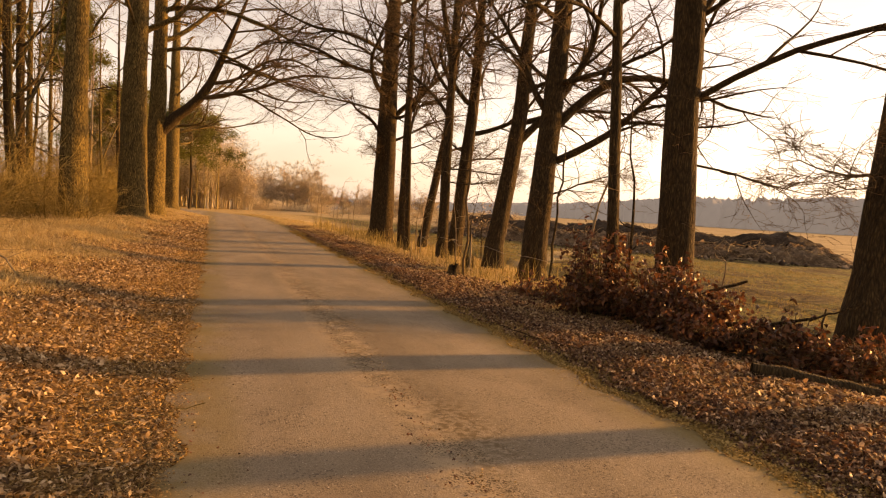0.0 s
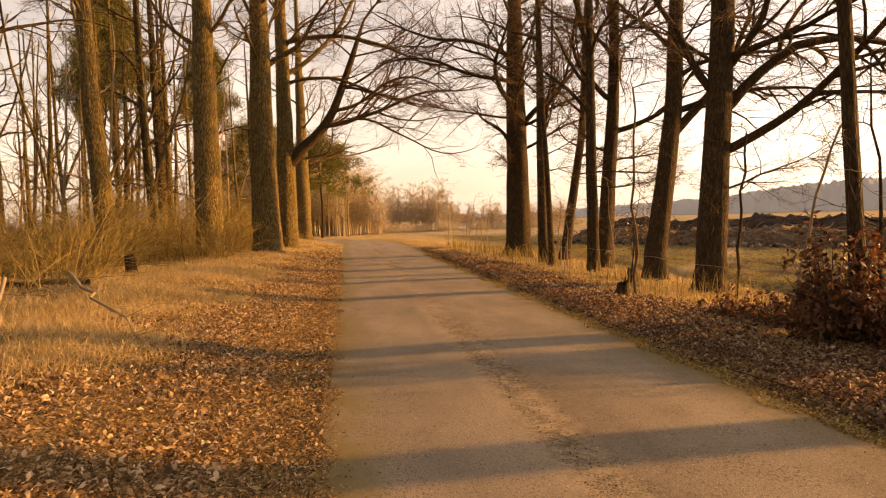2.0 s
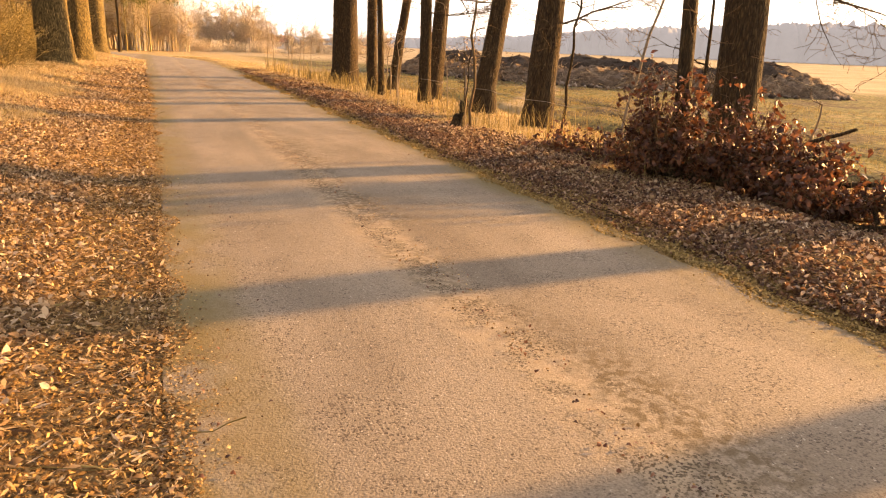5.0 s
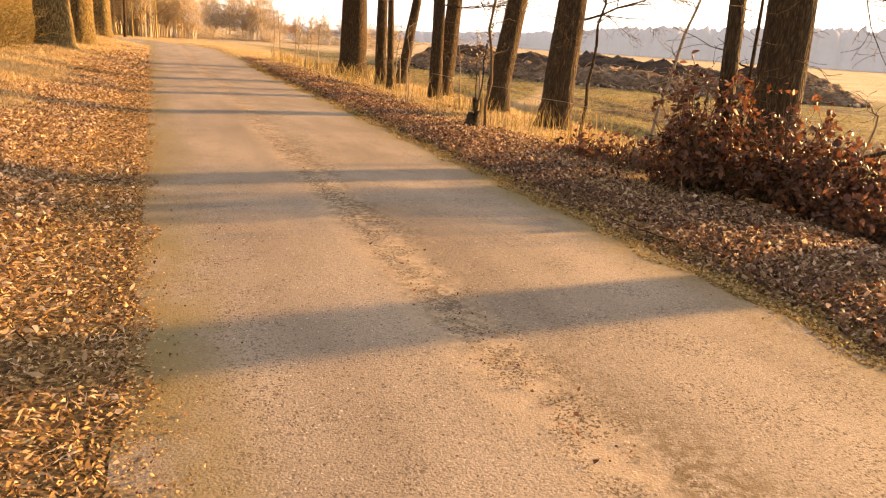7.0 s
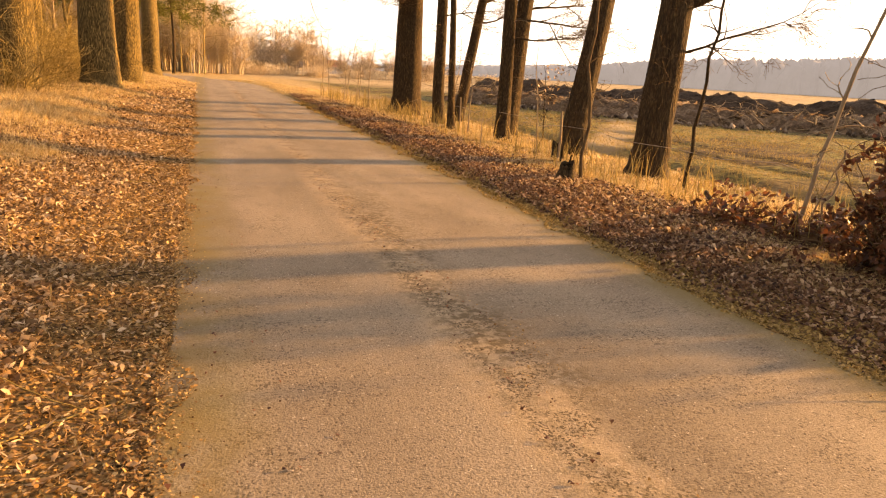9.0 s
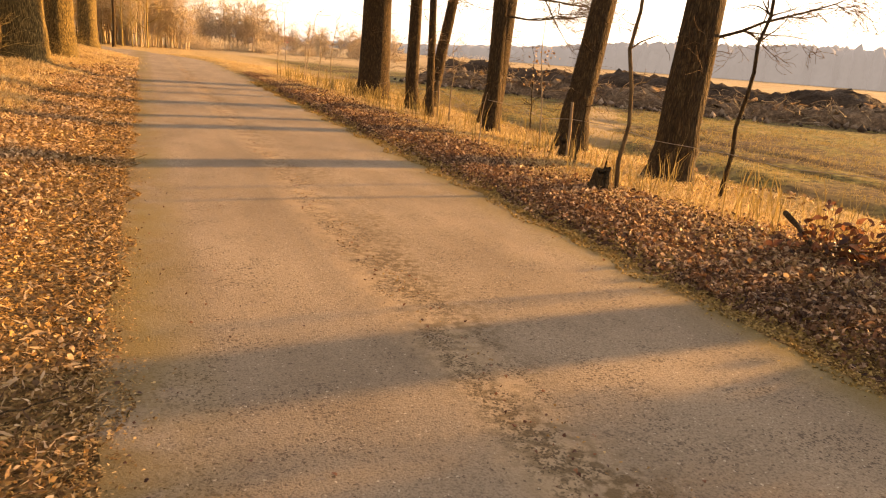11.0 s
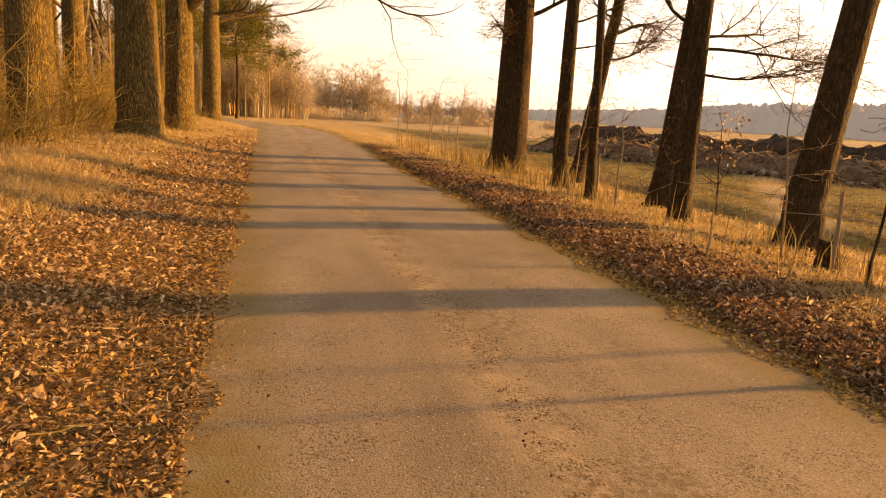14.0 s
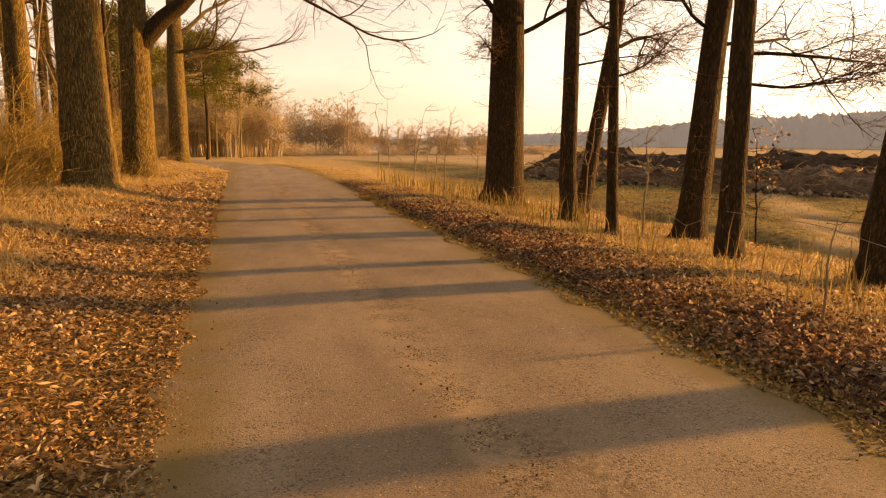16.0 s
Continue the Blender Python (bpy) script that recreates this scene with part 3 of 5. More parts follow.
broadleaf("oak_tree", 7.12, 22.0, 0.18, 13, "twin-stemmed slim bare tree on the grass verge", 15, (0.0, 0), [(4.6, 180, 60, 3, 0.07), (3.0, -15, 6, 3.2, 0.03), (2.6, -12, -4, 2.8, 0.025)], (5.0, 8), fork=(6.2, 180, 72, 0.1), low_twigs=16)
broadleaf("oak_tree", 8.5, 25.0, 0.27, 15, OAK, 16, (0.09, 0), [(4.6, 5, 15, 4.5, 0.1), (5.6, 190, 25, 4, 0.1), (3.6, -12, 8, 3.5, 0.04), (3.9, 175, 12, 3, 0.04)], (5.4, 13), low_twigs=24)
broadleaf("oak_tree", 8.3, 20.5, 0.29, 15, "leaning bare old oak with dark bark on the verge", 17, (0.14, 0), [(3.9, 5, 35, 5, 0.14), (4.6, 0, 20, 5, 0.1)], (5, 13), low_twigs=24)
broadleaf("oak_tree", 7.9, 16.9, 0.33, 16, "bare old oak with heavy low limbs on the verge", 218, (0.08, 0), [(3.1, -25, 18, 7.0, 0.11, 0.0, 0.06), (3.9, -10, 40, 7, 0.13), (4.8, -35, 50, 5, 0.09), (4.3, 165, 35, 4.5, 0.1), (2.3, -30, 5, 2.6, 0.03)], (5, 13), low_twigs=24)
broadleaf("oak_tree", 5.95, 9.7, 0.1, 11, THIN, 19, (-0.05, 0.0), [], (4, 9), low_twigs=10)
broadleaf("oak_tree", 8.0, 10.95, 0.345, 16, "bare old oak standing behind a heap of cut branches", 20, (-0.01, 0), [(3.9, -28, 36, 8, 0.066, 0.0, 0.07), (5.4, -15, 34, 6, 0.05), (2.9, -38, 4, 3.4, 0.026, -0.01), (6.6, 170, 25, 5, 0.07)], (5, 13), low_twigs=24)
broadleaf("oak_tree", 7.95, 6.85, 0.33, 16, OAK, 21, (0.12, 0), [(2.6, -170, 8, 1.8, 0.025), (3.4, -60, 25, 5, 0.08)], (6.5, 9), flare=0.8, low_twigs=14)
broadleaf("oak_tree", 7.6, 4.4, 0.26, 15, OAK, 22, (0.0, 0), [], (5, 8), (6, 4, 2))

# ---- trees on the wood's side ----
MOSSY = "stout bare oak with mossy furrowed bark at the wood's edge"
broadleaf("oak_tree", -7.4, 25.5, 0.33, 16, MOSSY, 31, (-0.06, 0), [], (6, 8), bark=BARK_MOSS, flare=0.34, low_twigs=8)
broadleaf("oak_tree", -4.95, 29.0, 0.5, 18, MOSSY, 32, (0.0, 0), [], (7, 11), bark=BARK_MOSS, flare=0.34, low_twigs=20)
broadleaf("oak_tree", -3.25, 32.2, 0.58, 18, MOSSY, 33, (0.0, 0), [(7.5, 20, 40, 5, 0.14)], (7, 11), bark=BARK_MOSS, flare=0.34, low_twigs=14)
great_oak = broadleaf("oak_tree", -2.9, 38.0, 0.5, 18, "stout bare oak with a great limb over the road", 34, (0.0, 0), [(8.0, -5, 8, 9, 0.1, 0.03), (8.5, 0, 16, 12, 0.13), (10, -10, 22, 11, 0.13)], (9, 8), counts=(11, 7, 4), bark=BARK_MOSS, flare=0.34, low_twigs=14)
broadleaf("oak_tree", -3.1, 56.5, 0.55, 18, MOSSY, 35, (0.0, 0), [(7, 0, 25, 8, 0.13), (6, -30, 15, 7, 0.1), (4.8, -5, 10, 7, 0.08), (5.6, 10, 15, 9, 0.1)], (8, 9), bark=BARK_MOSS, flare=0.34, low_twigs=14)
broadleaf("oak_tree", -6.6, 40.0, 0.42, 17, MOSSY, 36, (0.0, 0), [], (8, 8), bark=BARK_MOSS, flare=0.34, low_twigs=14)


def great_limb(tree):
    """The heavy limb that climbs away from the trunk and spreads over the road."""
    rng = np.random.default_rng(340)
    bough, spray = Tubes(), Tubes()
    pts = np.array([(0.1, 0, 4.0), (0.45, -0.05, 4.35), (0.95, -0.15, 4.9), (1.5, -0.15, 5.35), (2.05, -0.25, 5.95), (2.5, -0.2, 6.7), (2.95, -0.35, 7.8), (3.5, -0.3, 9.3), (4.1, -0.5, 11.0)])
    bough.add(pts, np.array((0.36, 0.3, 0.27, 0.245, 0.225, 0.2, 0.18, 0.14, 0.06)), 14, 0.07, rng)
    limb = part_of("great_limb", bough.mesh("great_limb", BARK_DARK), tree, "dark heavy limb over the road")
    wood_part = Tubes()
    for i, az, el, length, r in ((4, -15, 2, 8.5, 0.075), (4, 12, 0, 8.5, 0.075), (4, -3, 10, 8.5, 0.12), (4, 30, 0, 6.0, 0.06), (5, -12, 0, 8.5, 0.09), (5, 12, 12, 7.5, 0.08), (6, -25, 5, 7.0, 0.07), (6, 4, 2, 7.5, 0.07), (7, -10, 5, 6.0, 0.05), (7, 30, 25, 5.5, 0.05), (7, 190, 40, 4.0, 0.05), (8, 0, 55, 5.0, 0.06), (8, -40, 35, 4.5, 0.05)):
        grow(wood_part, spray, rng, pts[i], way(az, el), length, r, 0, (10, 6, 3), 0.012, 0.1)
    part_of("bough_spray", wood_part.mesh("bough_spray", BARK_BROWN), limb)["kind"] = "stuff"
    part_of("twig_spray", spray.mesh("twig_spray", TWIG), limb)["kind"] = "stuff"


great_limb(great_oak)
# Twig colour lightened to carry the haze beyond the bend.
TWIG_FAR_HAZE = material("hazed_far_twigs", [(0.47, 0.39, 0.27), (0.7, 0.6, 0.45)], 3.0, 0.95, 0.0, island=0.5, translucent=0.45)

# ---- the wood behind the left row ----
def wood():
    label, group = "slim bare tree inside the wood", "trees of the wood"
    kinds = [
        broadleaf("woodland_tree", -12.0, 24.0, 0.15, 15, label, 41, (0.02, 0), [(3.2, 60, 45, 3, 0.05)], (3.6, 10), (5, 4, 2), BARK_MOSS, 0.3, None, 0.24, group, 10, True, TWIG_TAN),
        broadleaf("woodland_tree", -9.5, 33.0, 0.11, 13, label, 42, (-0.07, 0.04), [(2.6, 30, 40, 2, 0.03)], (3, 10), (5, 4, 2), BARK_MOSS, 0.3, (3.0, 40, 66, 0.07), 0.26, group, 10, True, TWIG_TAN),
        broadleaf("woodland_tree", -8.3, 46.0, 0.19, 16, label, 43, (0.05, -0.03), [], (4, 10), (5, 4, 2), BARK_DARK, 0.35, None, 0.24, group, 10, True, TWIG_TAN),
        broadleaf("woodland_tree", -11.0, 15.0, 0.08, 11, "thin crooked bare tree inside the wood", 44, (0.1, 0.05), [(2, 200, 40, 2, 0.03), (2.6, 20, 35, 2, 0.03)], (2.6, 10), (5, 4, 2), BARK_PALE, 0.3, (2.4, 250, 60, 0.05), 0.28, group, 10, True, TWIG_TAN),
    ]
    rng = np.random.default_rng(7)
    placed = [(-12, 24), (-9.5, 33), (-8.3, 46), (-11, 15), (-7.4, 25.5), (-5.2, 29), (-3.2, 32.2), (-2.9, 38), (-3.1, 56.5), (-6.6, 40), (-2.2, 73)]
    made = 0
    for _ in range(4000):
        if made >= 130:
            break
        # Trees behind the viewpoint are out of view, added to block sky light.
        y = rng.uniform(8, 66) if rng.uniform() < 0.62 else rng.uniform(-45, 135)
        edge = float(bend(y)) - (9.0 if y < 30 else 6.5 if y < 60 else 3.2)
        x = edge - abs(rng.exponential(9.0))
        if x < -60 or any((x - a) ** 2 + (y - b) ** 2 < 1.6 ** 2 for a, b in placed):
            continue
        placed.append((x, y))
        k = rng.uniform(0.8, 1.15)
        o = copy_thing(kinds[made % 4], pose(x, y, ground_z(x, y), 0, 0, rng.uniform(0, 360)))
        o.scale = (k, k, k)
        made += 1
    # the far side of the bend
    far_kind = broadleaf("woodland_tree", -0.8, 98.0, 0.075, 8.5, "bare tree beyond the bend, paled for haze", 45, (0.02, 0), [], (1.4, 15), (8, 5, 2), TWIG_TAN, 0.2, None, 0.34, "trees beyond the bend", 0, True, TWIG_FAR_HAZE)
    for i in range(12):
        y = rng.uniform(88, 96)
        x = 0.5 - (i + rng.uniform(0, 1)) * 0.8
        k = rng.uniform(0.75, 1.15)
        copy_thing(far_kind, pose(x, y, ground_z(x, y), 0, 0, rng.uniform(0, 360))).scale = (k, k, k)
    for _ in range(34):
        y = rng.uniform(84, 135)
        x = rng.uniform(-30, -9) + (y - 84) * 0.08
        if x < float(bend(y)) + 7 and y < 95:
            continue
        k = rng.uniform(0.55, 0.85)
        o = copy_thing(kinds[rng.integers(0, 4)], pose(x, y, ground_z(x, y), 0, 0, rng.uniform(0, 360)))
        o.scale = (k, k, k)


def shrub(name, x, y, h, n, seed, mat, label, group, width=0.7, least=0.0035, sub=6, upright=False):
    rng = np.random.default_rng(seed)
    ob = thing(name, x, y, label, "shrub", group)
    stems = Tubes()
    for _ in range(n):
        a, s = rng.uniform(0, 6.28), rng.uniform(0, width)
        p = np.array((math.cos(a) * s, math.sin(a) * s, -0.05))
        if upright:
            grow(stems, stems, rng, p, way(math.degrees(a), rng.uniform(78, 89)), h * rng.uniform(0.6, 1.0), 0.03 + 0.005 * h, 1, (0, sub, 5), 0.07, 0.05, least)
            continue
        grow(stems, stems, rng, p, way(math.degrees(a) + rng.normal(0, 40), rng.uniform(55, 88)), h * rng.uniform(0.5, 1.0), 0.005 + 0.003 * h, 2, (0, 0, sub), 0.03, 0.1, least)
    tagged(part_of("brush", stems.mesh("brush", mat), ob), kind="stuff")
    return ob


def undergrowth():
    label = "tangled tan leafless shrub under the trees"
    kinds = [shrub("shrub", -9.0 - i, 19.0 + 6 * i, 1.5 + 0.55 * i, 26, 60 + i, TWIG_TAN, label, "undergrowth of the wood", 0.9) for i in range(4)]
    rng = np.random.default_rng(8)
    for i in range(300):
        y = rng.uniform(8, 60) if i % 2 else rng.uniform(-20, 110)
        edge = float(bend(y)) - (6.3 if y < 24 else 4.4 if y < 60 else 3.4)
        x = edge - abs(rng.exponential(5.5))
        k = rng.uniform(0.7, 1.5)
        o = copy_thing(kinds[i % 4], pose(x, y, ground_z(x, y), 0, 0, rng.uniform(0, 360)))
        o.scale = (k, k, k)
    for i, (x, y) in enumerate([(-4.1, 31.2), (-4.6, 29.6), (-2.9, 36.6), (-6.1, 27.6), (-3.9, 34.4), (-3.6, 55.0), (-6.9, 24.4), (-4.9, 38.5)]):
        o = copy_thing(kinds[i % 4], pose(x, y, ground_z(x, y), 0, 0, 47 * i))
        o.scale = (0.5, 0.5, 0.5)


wood()
undergrowth()


# ---- pine, far copse, far woods ----
def needle_clump(v, f, rng, centre, size, count):
    base = sum(len(a) for a in v)
    d = rng.normal(0, 1, (count, 3))
    d /= np.linalg.norm(d, axis=1)[:, None]
    o = centre + d * size * rng.uniform(0.1, 0.8, (count, 1))
    side = np.cross(d, rng.normal(0, 1, (count, 3)))
    side /= np.linalg.norm(side, axis=1)[:, None]
    tip = o + d * size * 0.55
    v.append(np.stack([o - side * size * 0.06, o + side * size * 0.06, tip], 1).reshape(-1, 3))
    f.append(np.arange(count * 3).reshape(-1, 3) + base)


def pine(x, y, h, r, seed, spread, low):
    rng = np.random.default_rng(seed)
    tree = thing("pine_tree", x, y, "dark green pine with a drooping crown by the road", "tree", "pines of the wood")
    t = Tubes()
    zs = np.linspace(-0.2, h, 14)
    t.add(np.stack([0.1 * np.sin(zs * 0.6), 0 * zs, zs], 1), r * (1.05 - zs / h), 9, 0.05, rng)
    part_of("trunk", t.mesh("trunk", BARK_DARK), tree)
    b, v, f = Tubes(), [], []
    for k in range(34):
        z = low + (h - low) * k / 34
        L = spread * (1.1 - 0.75 * (z - low) / (h - low)) * rng.uniform(0.6, 1.1)
        d = way(k * 137.5, rng.uniform(-10, 25))
        p = np.array((0, 0, z))
        pts = [p]
        for i in range(6):
            d = unit(d + rng.normal(0, 0.12, 3) - np.array((0, 0, 0.03)))
            pts.append(pts[-1] + d * L / 6)
            if i > 1:
                for _ in range(4):
                    needle_clump(v, f, rng, pts[-1] + rng.normal(0, 0.34, 3), 0.5, 44)
        b.add(pts, np.linspace(0.04, 0.01, 7), 4)
    part_of("branchwork", b.mesh("branchwork", BARK_DARK), tree)["kind"] = "stuff"
    part_of("needle_foliage", mesh_np("needle_foliage", np.concatenate(v), np.concatenate(f), NEEDLES), tree, "dark green needles")["kind"] = "stuff"
    return tree


first_pine = pine(-2.4, 76.0, 10.2, 0.15, 71, 5.2, 5.6)
copy_thing(first_pine, pose(-8.0, 70.0, 0.2, 0, 0, 80))
tall_pine = pine(-13.5, 47.0, 15.0, 0.2, 72, 2.6, 9.5)
copy_thing(tall_pine, pose(-17.0, 55.0, 0.2, 0, 0, 120))
copy_thing(tall_pine, pose(-10.5, 60.0, 0.2, 0, 0, 250))


# Far hedge twigs: pale grey, haze and backlight put into the colour.
TWIG_GREY_HAZE = material("hazed_grey_twigs", [(0.46, 0.385, 0.28), (0.68, 0.58, 0.44)], 3.0, 0.95, 0.0, island=0.5, translucent=0.4)


def copse():
    rng = np.random.default_rng(9)
    group = "trees of the far hedge"
    kinds = [broadleaf("field_tree", 10.5 + 2.2 * i, 109.0 + i, 0.09, 6.6 - 0.5 * i, "bare round-crowned tree beyond the bend", 83 + i, (0.03 * i - 0.03, 0), [], (0.9, 17), (9, 6, 3), TWIG_GREY_HAZE, 0.2, (0.7, 60 + 120 * i, 68, 0.06), 0.4, group, 0, True, TWIG_GREY_HAZE, 0.012) for i in range(3)]
    tall = shrub("field_tree", 3.2, 97.0, 10.0, 9, 81, TWIG_FAR_HAZE, "bare many-stemmed tree beyond the bend", group, 0.6, 0.013, 13, True)
    low = shrub("shrub", 14.0, 98.0, 2.8, 40, 82, TWIG_GREY_HAZE, "bare tan shrub in the far hedge", "shrubs of the far hedge", 1.5, 0.01, 7)
    for i in range(34):
        far_along = i / 33
        x = 6.6 + 27.0 * far_along + rng.uniform(-0.5, 0.5)
        k = rng.uniform(0.75, 1.1) * (1.0 if x < 16 else 0.62)
        y = rng.uniform(104, 116)
        copy_thing(kinds[i % 3], pose(x, y, ground_z(x, y), 0, 0, rng.uniform(0, 360))).scale = (k, k, k)
    for i in range(34):
        y = rng.uniform(91, 104)
        x = 4.6 - 0.6 * (i + rng.uniform(0, 1))
        k = rng.uniform(0.6, 0.85) + 0.6 * float(smoothstep(0, 8, 4.6 - x))
        copy_thing(tall, pose(x, y, ground_z(x, y), 0, 0, rng.uniform(0, 360))).scale = (k * 0.9, k * 0.9, k)
    for i in range(46):
        x = rng.uniform(0, 60)
        k = rng.uniform(0.4, 0.85)
        y = rng.uniform(96, 108) + max(0, x - 25) * 0.8
        copy_thing(low, pose(x, y, ground_z(x, y), 0, 0, rng.uniform(0, 360))).scale = (k, k, k)


copse()


def far_woods():
    """A belt of distant trees round the open side, several ranks deep."""
    rng = np.random.default_rng(10)
    n = 3000
    az = np.radians(rng.uniform(7, 112, n))
    d = rng.uniform(330, 420, n)
    cx, cy = d * np.sin(az), d * np.cos(az)
    hh = rng.uniform(13.0, 15.0, n) * (0.22 + 0.78 * smoothstep(12, 46, np.degrees(az))) * (1 + 0.05 * np.sin(az * 9) + 0.04 * np.sin(az * 23))
    ww = rng.uniform(2.0, 4.4, n)
    rings = np.array([(0.0, 1.0), (0.4, 1.05), (0.75, 0.95), (0.93, 0.6), (1.0, 0.08)])
    a = np.arange(7) * 2 * np.pi / 7
    lx = (rings[:, 1][:, None] * np.cos(a)).ravel()
    ly = (rings[:, 1][:, None] * np.sin(a)).ravel()
    lz = np.repeat(rings[:, 0], 7)
    jit = 1 + rng.normal(0, 0.2, (n, 35))
    v = np.stack([cx[:, None] + ww[:, None] * lx * jit, cy[:, None] + ww[:, None] * ly * jit, -0.6 + hh[:, None] * lz * (1 + rng.normal(0, 0.04, (n, 35)))], -1)
    i, j = np.meshgrid(np.arange(4), np.arange(7), indexing="ij")
    i, j = i.ravel(), j.ravel()
    q = np.stack([i * 7 + j, i * 7 + (j + 1) % 7, (i + 1) * 7 + (j + 1) % 7, (i + 1) * 7 + j], 1)
    f = (q[None] + (np.arange(n) * 35)[:, None, None]).reshape(-1, 4)
    tagged(new("far_woods", mesh_np("far_woods", v.reshape(-1, 3), f, FAR_HAZED, True)), "grey belt of woods beyond the field, haze painted in", "woods", kind="stuff")


far_woods()


# ---- heaps on the field ----
def heap(name, label, points, half, top, seed, rough, mat, category="heap"):
    """A long rough mound along a line."""
    rng = np.random.default_rng(seed)
    p = np.array(points, float)
    seg = np.concatenate([[0], np.cumsum(np.linalg.norm(np.diff(p, axis=0), axis=1))])
    m, c = int(seg[-1] / 0.28), 25
    s = np.linspace(0, seg[-1], m)
    px, py = np.interp(s, seg, p[:, 0]), np.interp(s, seg, p[:, 1])
    dx, dy = np.gradient(px), np.gradient(py)
    ln = np.hypot(dx, dy)
    nx, ny = -dy / ln, dx / ln
    u = np.linspace(-1, 1, c)
    ends = np.minimum(1, np.minimum(s, seg[-1] - s) / 2.2) ** 0.6
    crest = top * (0.84 + 0.08 * np.sin(s * 0.55 + seed) + 0.06 * np.sin(s * 1.3) + 0.04 * np.sin(s * 2.9))
    wid = half * (0.9 + 0.15 * np.sin(s * 0.4 + 2))
    x = px[:, None] + nx[:, None] * u * wid[:, None]
    y = py[:, None] + ny[:, None] * u * wid[:, None]
    shape = np.clip(1 - np.abs(u) ** 2.2, 0, 1)
    z = (crest * ends)[:, None] * shape
    z += rng.normal(0, rough, z.shape) * shape * ends[:, None]
    x += rng.normal(0, rough * 0.7, z.shape)
    y += rng.normal(0, rough * 0.7, z.shape)
    z = np.maximum(z, 0) + height(x, y) - 0.06
    i, j = np.meshgrid(np.arange(m - 1), np.arange(c - 1), indexing="ij")
    i, j = i.ravel(), j.ravel()
    q = np.stack([i * c + j, i * c + j + 1, (i + 1) * c + j + 1, (i + 1) * c + j], 1)
    return tagged(new(name, mesh_np(name, np.stack([x, y, z], -1).reshape(-1, 3), q, mat)), label, category, kind="stuff")


heap("soil_heap", "long dark heap of soil and dung on the field", [(18.5, 55), (21, 46), (25, 38), (32.5, 29.8)], 2.1, 1.6, 5, 0.085, SOIL)
ROOTS = material("root_rubble", [(0.05, 0.035, 0.025), (0.14, 0.095, 0.06), (0.28, 0.2, 0.13)], 2.0, 0.95, 1.0, (1, 1, 1), 8, distance=0.15)
heap("rubble_heap", "low brown heap of root-laced soil on the field", [(15.5, 50), (18.5, 42.5), (22.5, 34.5), (31.0, 27.2)], 1.6, 0.95, 6, 0.11, ROOTS)


def clods():
    """Pale lumps of earth and root along the foot of the low heap."""
    rng = np.random.default_rng(18)
    n = 420
    k = rng.uniform(0, 1, n)
    x = np.interp(k, [0, 0.35, 0.7, 1], [14.6, 17.4, 21.4, 30.2]) + rng.normal(0, 0.75, n)
    y = np.interp(k, [0, 0.35, 0.7, 1], [48.6, 41.3, 33.2, 26.4]) + rng.normal(0, 0.75, n)
    r = 0.05 + 0.15 * rng.uniform(0, 1, n) ** 2
    corner = np.array([(1, 0, 0), (-1, 0, 0), (0, 1, 0), (0, -1, 0), (0, 0, 1), (0, 0, -1)], float)
    v = corner[None] * (r[:, None, None] * rng.uniform(0.6, 1.25, (n, 6, 1))) + rng.normal(0, 0.2, (n, 6, 3)) * r[:, None, None]
    v += np.stack([x, y, height(x, y) + r * 0.45], 1)[:, None]
    tri = np.array([(0, 2, 4), (2, 1, 4), (1, 3, 4), (3, 0, 4), (2, 0, 5), (1, 2, 5), (3, 1, 5), (0, 3, 5)])
    tagged(new("clod_scatter", mesh_np("clod_scatter", v.reshape(-1, 3), (tri[None] + (np.arange(n) * 6)[:, None, None]).reshape(-1, 3), CLOD)), "pale lumps of earth strewn below the heap", "earth", kind="stuff")


CLOD = material("dry_clods", [(0.05, 0.036, 0.026), (0.13, 0.095, 0.068), (0.3, 0.235, 0.175)], 3.0, 0.95, 0.8, (1, 1, 1), 14, island=0.6, distance=0.05)
clods()


def debris():
    rng = np.random.default_rng(15)
    t = Tubes()
    for _ in range(240):
        k = rng.uniform(0, 1)
        x = np.interp(k, [0, 0.35, 0.7, 1], [15.3, 18, 22, 28.8]) + rng.normal(0, 1.1)
        y = np.interp(k, [0, 0.35, 0.7, 1], [49, 41.5, 33.5, 27.6]) + rng.normal(0, 1.1)
        z = ground_z(x, y) + rng.uniform(0.1, 0.95)
        grow(t, t, rng, np.array((x, y, z)), way(rng.uniform(0, 360), rng.uniform(-12, 35)), rng.uniform(0.5, 1.7), rng.uniform(0.012, 0.04), 2, (0, 0, 2), -0.05, 0.2)
    tagged(new("brushwood", t.mesh("brushwood", BARK_PALE)), "pale broken branches strewn over the rubble heap", "branches", kind="stuff")


debris()


